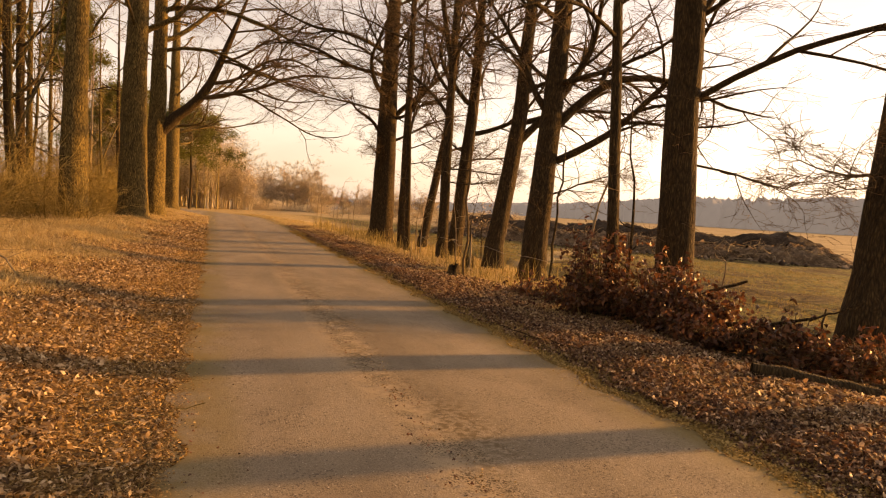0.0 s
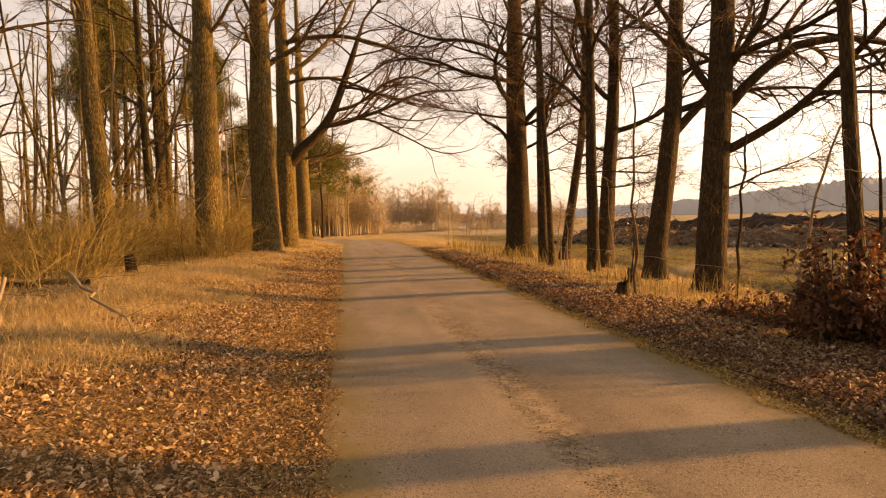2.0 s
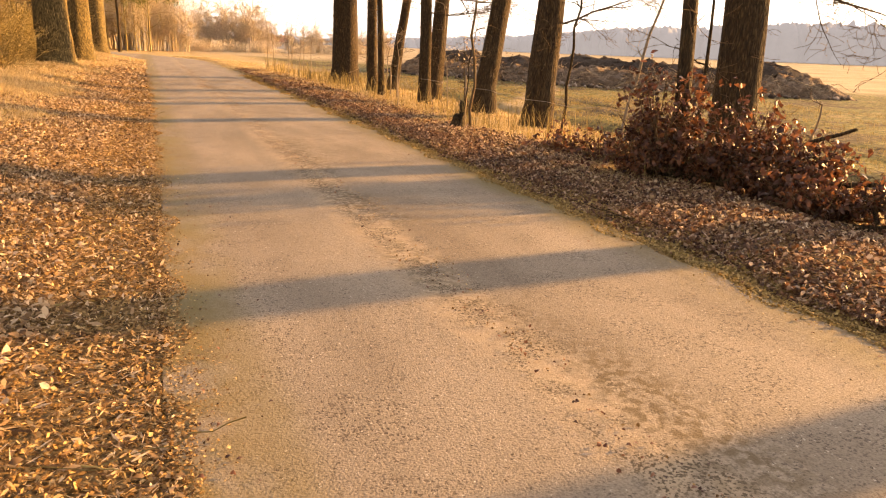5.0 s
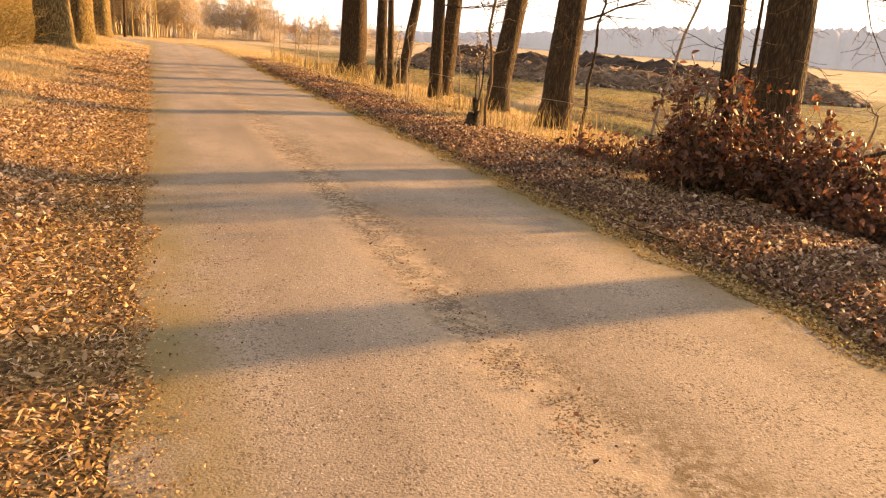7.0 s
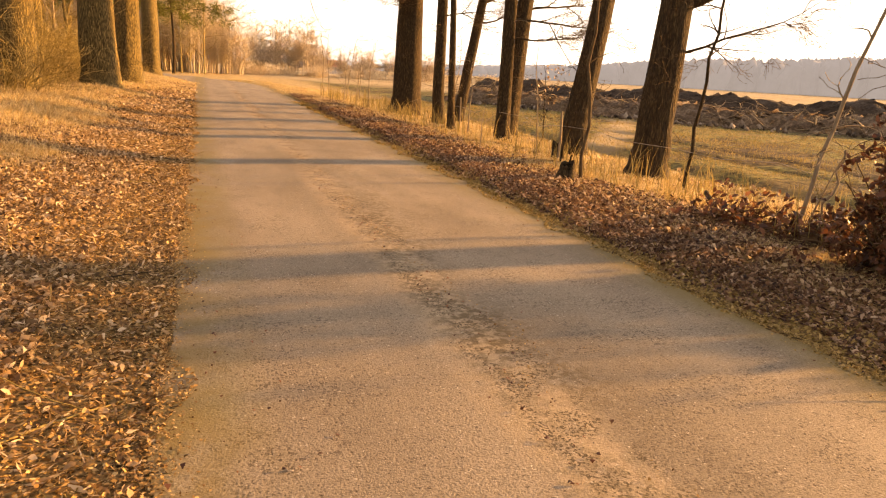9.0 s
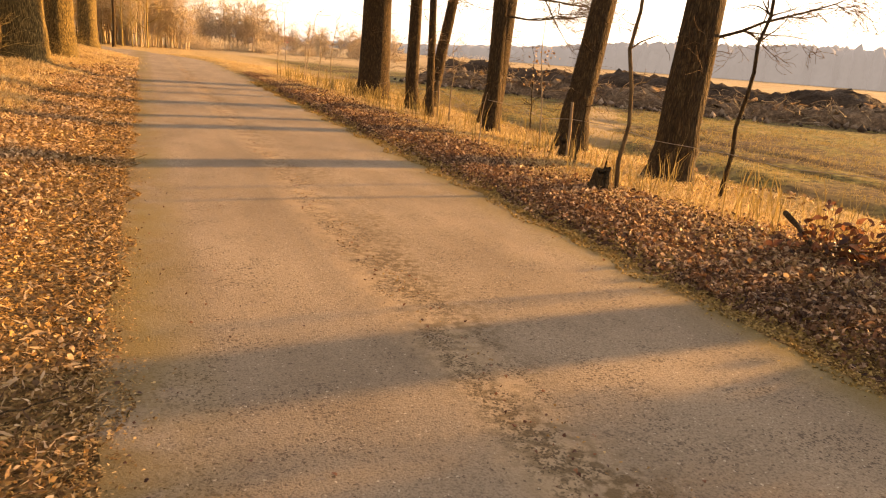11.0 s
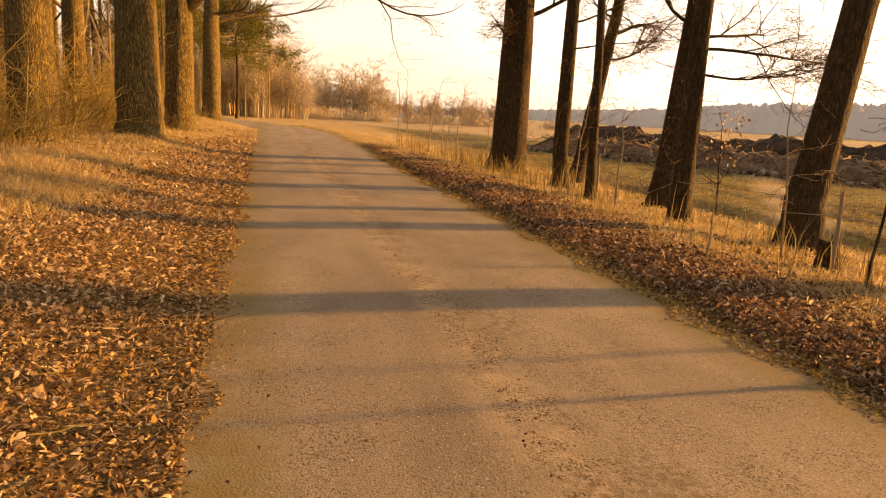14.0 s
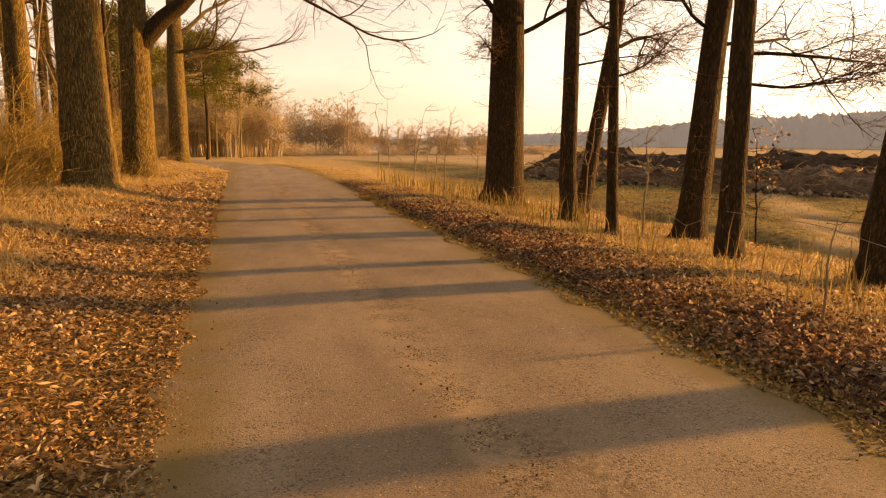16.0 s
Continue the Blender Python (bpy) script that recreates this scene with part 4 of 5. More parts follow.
# ---- leaves and grass ----
def leaf_mesh(pos, length, width, tilt, rng):
    """Folded lobed leaves at the given places."""
    n = len(pos)
    az = rng.uniform(0, 2 * np.pi, n)
    t = np.stack([np.cos(az), np.sin(az), rng.normal(0, tilt, n)], 1)
    t /= np.linalg.norm(t, axis=1)[:, None]
    up = np.stack([rng.normal(0, tilt, n), rng.normal(0, tilt, n), np.ones(n)], 1)
    s = np.cross(t, up)
    s /= np.linalg.norm(s, axis=1)[:, None]
    w = np.cross(s, t)
    L, W = length[:, None], width[:, None]
    curl = rng.uniform(0.05, 0.75, (n, 1)) * W
    twist = rng.normal(0, 0.22, (n, 1)) * W
    pts = [pos - t * L * 0.5, pos - t * L * 0.12 + s * W * 0.42 + w * curl, pos + t * L * 0.2 + s * W * 0.5 + w * (curl + twist),
           pos + t * L * 0.5 + w * curl * 0.5, pos + t * L * 0.2 - s * W * 0.5 + w * (curl - twist), pos - t * L * 0.12 - s * W * 0.42 + w * curl]
    v = np.stack(pts, 1).reshape(-1, 3)
    tri = np.array([(0, 1, 5), (1, 2, 5), (2, 4, 5), (2, 3, 4)])
    return v, (tri[None] + (np.arange(n) * 6)[:, None, None]).reshape(-1, 3)


def litter(name, label, n, xlo, xhi, ylo, yhi, seed, mat, pull=1.0, size=(0.042, 0.088)):
    rng = np.random.default_rng(seed)
    y = ylo + (yhi - ylo) * rng.uniform(0, 1, n) ** pull
    x = rng.uniform(xlo, xhi, n)
    edge = 0.5 * np.sin(y * 0.8 + 1) + 0.4 * np.sin(y * 2.1)
    x = np.where(abs(x) > abs(xlo + xhi) / 2, x + (edge + rng.normal(0, 0.3, n)) * np.sign(x), x)
    x = np.where(x > 1.5, np.maximum(x, 3.6 + 0.2 * smoothstep(8, 24, y) + abs(rng.normal(0, 0.08, n))), np.minimum(x, -0.24 - abs(rng.normal(0, 0.05, n))))
    drift = np.sin(x * 2.3 + y * 1.1) + np.sin(y * 1.9 - x * 1.4) + rng.normal(0, 0.9, n)
    keep = drift > -0.9
    x, y = x[keep], y[keep]
    z = height(x, y) + rng.uniform(0.008, 0.05, len(x))
    L = size[0] * 0.7 + (size[1] * 1.25 - size[0] * 0.7) * rng.uniform(0, 1, len(x)) ** 1.5
    v, f = leaf_mesh(np.stack([x, y, z], 1), L * 1.1, L * np.where(rng.uniform(0, 1, len(x)) < 0.35, rng.uniform(0.14, 0.3, len(x)), rng.uniform(0.34, 0.62, len(x))), 0.62, rng)
    tagged(new(name, mesh_np(name, v, f, mat)), label, "leaves", kind="stuff")


LEFT, RIGHT = "curled brown oak leaves along the wood's verge", "curled brown oak leaves along the field's verge"
litter("fallen_leaves", LEFT, 105000, -2.9, -0.85, 1.5, 34.0, 91, LEAF_LITTER, 1.4, (0.024, 0.056))
litter("fallen_leaves", "brown oak leaves among the grass of the wood's bank", 34000, -5.8, -2.6, 1.5, 30.0, 90, LEAF_LITTER, 1.3, (0.028, 0.066))
litter("fallen_leaves", LEFT, 6000, -5.4, -0.6, -7.0, 1.5, 96, LEAF_LITTER)
litter("fallen_leaves", LEFT, 15000, -1.7, -0.2, 1.5, 30.0, 95, LEAF_LITTER, 1.4, (0.018, 0.042))
litter("fallen_leaves", RIGHT, 78000, 3.72, 4.75, 1.5, 40.0, 92, LEAF_DARK_SHADE, 1.4, (0.018, 0.048))
litter("fallen_leaves", "brown and pale oak leaves spread under the verge trees", 30000, 4.5, 7.0, 1.5, 24.0, 89, LEAF_DARK_SHADE, 1.2, (0.03, 0.07))
litter("fallen_leaves", "pale dry oak leaves at the foot of the verge trees", 56000, 4.3, 7.0, 4.0, 36.0, 99, LEAF_LITTER, 1.3, (0.022, 0.055))
litter("fallen_leaves", RIGHT, 5000, 3.65, 6.7, -7.0, 1.5, 97, LEAF_DARK_SHADE)
litter("fallen_leaves", LEFT, 9000, -2.4, -0.3, 24.0, 48.0, 98, LEAF_LITTER, 1.0, (0.05, 0.1))
litter("fallen_leaves", "scattered oak leaves in the grass under the trees", 9000, 6.2, 9.0, 7.0, 36.0, 94, LEAF_LITTER, 1.2, (0.05, 0.1))
litter("fallen_leaves", "scattered oak leaves on the wood's floor", 14000, -16.0, -5.0, 8.0, 42.0, 93, LEAF_LITTER, 1.2, (0.08, 0.14))


def chips(name, label, n, near, far_off, ylo, yhi, seed, mat, pull, size, slim):
    """Crumbled leaf and straw lying flat, thickest along one edge."""
    rng = np.random.default_rng(seed)
    y = ylo + (yhi - ylo) * rng.uniform(0, 1, n) ** pull
    x = near + (far_off - near) * rng.uniform(0, 1, n) ** 1.5 + 0.06 * np.sin(y * 3.1) + 0.05 * np.sin(y * 7.3 + 1)
    z = height(x, y) + rng.uniform(0.003, 0.03, n) * (0.4 + 0.6 * np.clip(abs(x - near) / 0.5, 0, 1))
    p = np.stack([x, y, z], 1)
    az = rng.uniform(0, 2 * np.pi, n)
    t = np.stack([np.cos(az), np.sin(az), rng.normal(0, 0.3, n)], 1)
    s = np.stack([-np.sin(az), np.cos(az), rng.normal(0, 0.9, n)], 1)
    L = (rng.uniform(*size, n) * (1 + np.maximum(y - 8, 0) / 25))[:, None]
    W = L * rng.uniform(*slim, n)[:, None]
    v = np.stack([p - t * L * 0.5, p + s * W * 0.5 + t * L * 0.1, p + t * L * 0.5, p - s * W * 0.5 - t * L * 0.1], 1).reshape(-1, 3)
    tri = np.array([(0, 1, 3), (1, 2, 3)])
    tagged(new(name, mesh_np(name, v, (tri[None] + (np.arange(n) * 4)[:, None, None]).reshape(-1, 3), mat)), label, "leaves", kind="stuff")


chips("leaf_mulch", "fine brown mulch of crumbled leaves by the lane", 120000, -0.2, -2.0, 1.5, 26.0, 191, MULCH_BROWN, 1.6, (0.012, 0.036), (0.12, 0.5))
chips("straw_bits", "pale broken straw among the fallen leaves", 34000, -0.3, -4.2, 1.5, 24.0, 192, LEAF_LITTER, 1.5, (0.035, 0.1), (0.06, 0.16))
chips("leaf_mulch", "fine dark mulch of crumbled leaves on the field's verge", 60000, 3.6, 5.6, 2.0, 30.0, 193, LEAF_DARK_SHADE, 1.4, (0.02, 0.06), (0.2, 0.7))
chips("moss_bits", "yellowish moss crumbs along the asphalt's edge", 40000, 3.38, 3.95, 2.0, 34.0, 194, MOSS, 1.3, (0.01, 0.032), (0.3, 0.9))


def edge_spill(name, label, n, at, side, spread, seed, mat, size):
    """Bits trodden out over the asphalt from a verge, thinning towards the middle of the lane."""
    rng = np.random.default_rng(seed)
    y = 2.0 + 32 * rng.uniform(0, 1, n) ** 1.4
    x = at + 0.2 * smoothstep(8, 24, y) * (side < 0) + side * abs(rng.normal(0, 1, n)) * spread * (0.75 + 0.35 * np.sin(y * 1.9) * np.sin(y * 0.7 + 1))
    L = rng.uniform(*size, n)
    v, f = leaf_mesh(np.stack([x, y, -0.046 + 0.012 * np.clip(abs(x - at), 0, 1) + rng.uniform(0.001, 0.006, n)], 1), L, L * rng.uniform(0.2, 0.7, n), 0.12, rng)
    tagged(new(name, mesh_np(name, v, f, mat)), label, "leaves", kind="stuff")


edge_spill("leaf_mulch", "crumbled leaf thinning out over the asphalt's edge", 14000, -0.28, 1, 0.11, 195, MULCH_BROWN, (0.008, 0.024))
edge_spill("moss_bits", "moss and leaf crumbs thinning out over the asphalt's edge", 12000, 3.5, -1, 0.12, 196, MOSS, (0.01, 0.028))


def patchy(x, y, share):
    """Keeps the clumps that lie in the thicker patches."""
    v = np.sin(x * 1.7 + y * 0.6) + np.sin(y * 1.15 - x * 0.9 + 1.0) + 0.7 * np.sin(2.7 * y + x)
    order = np.argsort(-v)
    keep = np.zeros(len(x), bool)
    keep[order[: int(len(x) * share)]] = True
    return keep | (np.random.default_rng(5).uniform(0, 1, len(x)) < 0.25)


def blades(name, label, clumps, per, h, seed, mat, spread=0.26, lean=1.2, wide=0.0022):
    """Tufts of bent blades at the clump places."""
    rng = np.random.default_rng(seed)
    c = np.repeat(np.asarray(clumps, float), per, 0)
    n = len(c)
    x, y = c[:, 0] + rng.normal(0, spread, n), c[:, 1] + rng.normal(0, spread, n)
    z = height(x, y) - 0.015
    hh = np.repeat(np.asarray(h, float), per) * rng.uniform(0.45, 1.1, n)
    az = rng.uniform(0, 2 * np.pi, n)
    ld = np.stack([np.cos(az), np.sin(az), 0 * az], 1) * (lean * hh * rng.uniform(0.1, 1.3, n))[:, None]
    sa = rng.uniform(0, 2 * np.pi, n)
    sd = np.stack([np.cos(sa), np.sin(sa), 0 * sa], 1) * (wide * (1 + np.maximum(y, 0) / 14))[:, None]
    p = np.stack([x, y, z], 1)
    up = np.stack([0 * x, 0 * x, hh], 1)
    v = np.stack([p - sd, p + sd, p + 0.55 * up + 0.35 * ld - 0.8 * sd, p + 0.55 * up + 0.35 * ld + 0.8 * sd, p + 0.95 * up * (1 - 0.25 * lean) + ld], 1).reshape(-1, 3)
    tri = np.array([(0, 1, 3), (0, 3, 2), (2, 3, 4)])
    tagged(new(name, mesh_np(name, v, (tri[None] + (np.arange(n) * 5)[:, None, None]).reshape(-1, 3), mat)), label, "grass", kind="stuff")


def grass():
    rng = np.random.default_rng(16)
    # along the wood: sparse near the lane, thick up the bank
    y = np.where(rng.uniform(0, 1, 8600) < 0.6, rng.uniform(7, 26, 8600), rng.uniform(26, 62, 8600))
    x = bend(y) - np.where(y < 26, 2.15 + 5.2 * rng.uniform(0, 1, 8600) ** 1.2 + 0.25 * np.sin(y * 1.1) + 1.2 * smoothstep(11, 7, y), np.where(y < 38, rng.uniform(1.8, 5.6, 8600), rng.uniform(0.6, 4.6, 8600)))
    ok = patchy(x, y, 0.55)
    x, y = x[ok], y[ok]
    blades("dry_grass", "straw-coloured tall grass on the wood's bank", np.stack([x, y], 1), 34, (0.06 + 0.36 * rng.uniform(0, 1, len(x)) ** 1.3) * (0.6 + 0.4 * smoothstep(2.2, 3.4, bend(y) - x)), 101, GRASS_DRY, 0.24, 1.5)
    y = rng.uniform(9, 60, 3600)
    x = bend(y) + 4.85 + abs(rng.normal(0, 1.6, 3600)) - smoothstep(20, 40, y) * 1.0
    ok = patchy(x, y, 0.5)
    x, y = x[ok], y[ok]
    blades("dry_grass", "straw-coloured tall grass under the verge trees", np.stack([x, y], 1), 52, 0.04 + (0.1 + 0.22 * smoothstep(5.4, 7.0, x - bend(y))) * rng.uniform(0, 1, len(x)) ** 1.4, 102, GRASS_DRY, 0.24, 1.6)
    y = 9.5 + 30 * rng.uniform(0, 1, 4000) ** 1.25
    x = 4.9 + 3.9 * rng.uniform(0, 1, 4000) ** 1.1
    ok = patchy(x, y, 0.7)
    x, y = x[ok], y[ok]
    blades("dry_grass", "pale matted grass between the verge trees", np.stack([x, y], 1), 50, rng.uniform(0.07, 0.2, len(x)) * (0.6 + 0.5 * smoothstep(5.0, 6.5, x)), 107, GRASS_DRY, 0.24, 1.5)
    # dry weed stalks standing in the grass
    y = rng.uniform(9, 40, 420)
    x = 5.2 + abs(rng.normal(0, 1.5, 420))
    blades("weed_stalks", "tall dry weed stalks under the verge trees", np.stack([x, y], 1), 3, rng.uniform(0.45, 0.95, 420), 106, TWIG_TAN, 0.1, 0.35, 0.003)
    # short mossy fringe by the asphalt
    y = rng.uniform(2, 40, 2400)
    x = np.where(rng.uniform(0, 1, 2400) < 0.5, -0.28 - abs(rng.normal(0, 0.3, 2400)), 3.52 + 0.2 * smoothstep(8, 24, y) + abs(rng.normal(0, 0.13, 2400)))
    blades("verge_grass", "short mossy grass fringing the asphalt", np.stack([x, y], 1), 12, rng.uniform(0.02, 0.05, 2400), 103, GRASS_GREEN, 0.06, 1.8, 0.003)
    # straw crumbs lying by the wood's edge of the lane
    y = -4 + 34 * rng.uniform(0, 1, 9000) ** 1.2
    x = -0.14 - abs(rng.normal(0, 0.55, 9000))
    blades("straw", "broken straw and moss lying by the lane", np.stack([x, y], 1), 3, rng.uniform(0.02, 0.06, 9000), 104, MULCH, 0.1, 2.6, 0.0026)
    # the field's thin growth
    y = rng.uniform(7, 46, 3600)
    x = 8.4 + 15 * rng.uniform(0, 1, 3600) ** 1.4
    blades("field_grass", "thin short growth on the winter field", np.stack([x, y], 1), 14, rng.uniform(0.05, 0.15, 3600), 105, GRASS_GREEN, 0.25, 0.6)


grass()


# ---- heap of cut oak branches with withered leaves ----
def stick(tubes, rng, a, b, r0, r1, sag=0.0, sides=7):
    a, b = np.array(a, float), np.array(b, float)
    n = 9
    k = np.linspace(0, 1, n)[:, None]
    pts = a + (b - a) * k
    pts += rng.normal(0, 0.02 * np.linalg.norm(b - a) / 1.5, pts.shape) * np.sin(k * np.pi)
    pts[:, 2] -= sag * np.sin(k[:, 0] * np.pi)
    tubes.add(pts, np.linspace(r0, r1, n), sides, 0.08, rng)
    return pts


def branch_heap(name, x, y, label, centres, leaves, boughs, seed):
    """centres: blobs (dx, dy, dz, rx, rz); boughs: sticks from place to place."""
    rng = np.random.default_rng(seed)
    ob = thing(name, x, y, label, "branches")
    for a, b, r0, r1 in boughs:
        t = Tubes()
        stick(t, rng, a, b, r0, r1)
        part_of("bough", t.mesh("bough", BARK_DARK), ob)
    tw, pos = Tubes(), []
    for dx, dy, dz, rx, rz in centres:
        for _ in range(24):
            d = rng.normal(0, 1, 3)
            d = unit(d * np.array((1, 1, 0.7)))
            e = np.array((dx, dy, dz)) + d * np.array((rx, rx, rz)) * rng.uniform(0.75, 1.05)
            e[2] = max(e[2], 0.04)
            s = np.array((dx, dy, 0.1)) + rng.normal(0, 0.25 * rx, 3) * np.array((1, 1, 0.2))
            pts = stick(tw, rng, s, e, 0.014, 0.004, 0, 4)
            for q in pts[3:]:
                m = rng.integers(0, 4)
                for _ in range(m):
                    tip = q + rng.normal(0, 0.12, 3)
                    tip[2] = max(tip[2], 0.03)
                    stick(tw, rng, q, tip, 0.004, 0.002, 0, 3)
                    pos.extend(tip + rng.normal(0, 0.035, (rng.integers(4, 9), 3)))
    tagged(part_of("twig_spray", tw.mesh("twig_spray", TWIG), ob), kind="stuff")
    pos = np.array(pos)
    pos[:, 2] = np.maximum(pos[:, 2], 0.02)
    if len(pos) > leaves:
        pos = pos[rng.choice(len(pos), leaves, False)]
    L = rng.uniform(0.05, 0.11, len(pos))
    v, f = leaf_mesh(pos, L, L * rng.uniform(0.34, 0.58, len(pos)), 1.0, rng)
    tagged(part_of("withered_foliage", mesh_np("withered_foliage", v, f, LEAF_DRY), ob, "reddish brown withered oak leaves"), kind="stuff")
    return ob


branch_heap("branch_heap", 5.85, 9.35, "heap of cut oak branches with withered brown leaves",
            [(-0.3, 0.3, 0.98, 0.55, 0.5), (0.0, 0.1, 0.6, 0.6, 0.5), (0.45, -0.3, 0.65, 0.55, 0.5), (-0.3, 0.3, 0.3, 0.65, 0.32), (0.35, -0.5, 0.3, 0.7, 0.35), (0.85, -0.9, 0.42, 0.5, 0.4)], 6400,
            [((-0.5, 0.5, 0.05), (1.2, -1.9, 0.25), 0.05, 0.03), ((0.0, -0.5, 0.1), (1.4, -2.3, 0.12), 0.06, 0.04), ((0.4, -0.2, 0.2), (1.5, -1.0, 0.75), 0.035, 0.02), ((0.8, -0.8, 0.05), (0.3, 0.6, 0.9), 0.03, 0.012)], 111)
branch_heap("branch_heap", 6.5, 7.6, "loose cut branches with sparse withered leaves",
            [(0.0, 0.0, 0.3, 0.65, 0.35), (0.35, -0.5, 0.35, 0.5, 0.4), (-0.35, 0.2, 0.2, 0.5, 0.2), (0.1, -1.0, 0.25, 0.5, 0.3), (-0.3, 0.7, 0.4, 0.55, 0.42), (0.5, -1.5, 0.25, 0.5, 0.32)], 4400,
            [((-0.5, 0.5, 0.05), (0.55, -0.8, 0.62), 0.035, 0.018), ((0.5, -0.75, 0.58), (0.8, -1.2, 0.85), 0.016, 0.008), ((0.2, -1.1, 0.05), (0.75, -0.75, 0.72), 0.022, 0.01), ((-0.4, -0.6, 0.05), (0.7, 0.2, 0.45), 0.03, 0.012), ((-0.7, -0.2, 0.04), (0.9, -1.1, 0.08), 0.07, 0.06)], 112)
branch_heap("branch_heap", 5.6, 11.3, "low spill of withered oak twigs on the verge",
            [(0.0, 0.3, 0.12, 0.55, 0.16), (0.1, -0.6, 0.12, 0.5, 0.18)], 1100,
            [((0.45, 1.5, 0.2), (-0.1, 0.6, 0.06), 0.03, 0.022), ((0.8, 0.3, 0.1), (-0.3, -0.2, 0.05), 0.025, 0.015)], 113)


branch_heap("branch_heap", 7.0, 5.55, "loose broken branches beside an old oak",
            [(0.0, 0.0, 0.2, 0.6, 0.3)], 40,
            [((-0.7, 0.3, 0.06), (0.6, -0.3, 0.3), 0.03, 0.012), ((-0.3, -0.5, 0.05), (0.5, 0.6, 0.35), 0.025, 0.01), ((-0.6, -0.2, 0.05), (0.4, -0.5, 0.5), 0.02, 0.008)], 114)


def lying(name, label, a, b, r0, r1, seed, mat=None, category="branch", twigs=0):
    rng = np.random.default_rng(seed)
    ob = thing(name, a[0], a[1], label, category)
    t = Tubes()
    end = (b[0] - a[0], b[1] - a[1], ground_z(b[0], b[1]) - ground_z(a[0], a[1]) + (b[2] if len(b) > 2 else r1 * 0.8))
    pts = stick(t, rng, (0, 0, a[2] if len(a) > 2 else r0 * 0.7), end, r0, r1)
    for _ in range(twigs):
        q = pts[rng.integers(2, 8)]
        stick(t, rng, q, q + rng.normal(0, 0.28, 3) * np.array((1, 1, 0.35)) + np.array((0, 0, 0.06)), r1 * 0.7, 0.003, 0, 4)
    part_of("stem", t.mesh("stem", mat or BARK_DARK), ob)
    return ob


lying("log", "dark mossy log lying among leaves on the verge", (5.2, 5.75), (6.15, 5.1), 0.085, 0.075, 121, category="log")
lying("fallen_branch", "thin dark branch lying on the leafy verge", (3.7, 7.95), (4.0, 7.35), 0.016, 0.014, 122, twigs=3)
lying("fallen_branch", "thin dark branch lying on the leafy verge", (4.0, 7.35), (3.72, 6.4), 0.015, 0.008, 123, twigs=4)
lying("fallen_branch", "crooked grey branch leaning on the leafy bank", (-4.6, 14.6, 0.55), (-2.2, 10.2, 0.02), 0.03, 0.008, 124, BARK_PALE, twigs=6)
lying("fallen_branch", "crooked grey branch leaning on the leafy bank", (-4.7, 12.6, 0.6), (-3.8, 10.3, 0.03), 0.03, 0.012, 125, BARK_PALE, twigs=4)
lying("log", "old mossy log at the wood's edge", (-8.2, 17.6), (-5.2, 17.2), 0.17, 0.15, 126, BARK_MOSS, "log")
lying("straw_stalk", "pale dry stalk lying by the lane", (-0.95, 8.1), (-0.4, 8.55), 0.006, 0.004, 127, TWIG_TAN, "stalk", 3)
lying("straw_stalk", "pale dry stalk lying by the lane", (-0.9, 6.75), (-0.55, 6.85), 0.008, 0.006, 128, TWIG_TAN, "stalk")
lying("fallen_branch", "short dark twig lying among leaves", (-0.75, 16.6), (-0.45, 17.1), 0.012, 0.006, 129, twigs=3)

TWIGS_AT = random.Random(77)
for i in range(24):
    tx, ty, ta, tl = -0.45 - abs(TWIGS_AT.gauss(0, 1.1)), TWIGS_AT.uniform(3, 19), TWIGS_AT.uniform(0, 6.28), TWIGS_AT.uniform(0.12, 0.4)
    lying("fallen_twig", "thin pale twig lying on the leaf mulch", (tx, ty, 0.04), (tx + tl * math.cos(ta), ty + tl * math.sin(ta), 0.035), 0.005, 0.003, 300 + i, TWIG_TAN if i % 3 else BARK_DARK, "twig", i % 3)


def stump(x, y, r, h, seed, label):
    """A broken stub: flared foot, lumpy bark, a ragged hollow top with a standing splinter."""
    rng = np.random.default_rng(seed)
    ob = thing("tree_stump", x, y, label, "stump")
    t = Tubes()
    zs = np.array((-0.1, 0.0, 0.08, 0.3 * h + 0.06, 0.6 * h + 0.03, 0.85 * h, h, h * 0.97, h * 0.9))
    t.add(np.stack([0.015 * np.sin(zs * 9), 0.01 * zs, zs], 1), r * np.array((1.7, 1.5, 1.2, 1.05, 1.0, 1.02, 0.9, 0.6, 0.02)), 17, 0.14, rng)
    top = t.v[0].reshape(9, 17, 3)
    ragged = rng.normal(0, 0.09 * h, 17) + 0.1 * h * np.sin(np.arange(17) * 0.74 + seed)
    top[5:8, :, 2] += ragged[None] * np.array((0.5, 1.0, 0.8))[:, None]
    part_of("stem", t.mesh("stem", BARK_DARK), ob)
    w = Tubes()
    stick(w, rng, (0.3 * r, 0.2 * r, h * 0.75), (0.75 * r, 0.4 * r, min(h * 1.45 + 0.04, h + 0.12)), 0.022, 0.008, 0, 6)
    part_of("splinter", w.mesh("splinter", BARK_DARK), ob)


stump(5.0, 14.6, 0.11, 0.24, 131, "low dark cut stump among leaves")
stump(6.65, 18.1, 0.12, 0.36, 132, "low dark broken stump beside a leaning oak")
stump(-5.6, 21.5, 0.13, 0.6, 133, "pale broken stump at the wood's edge")


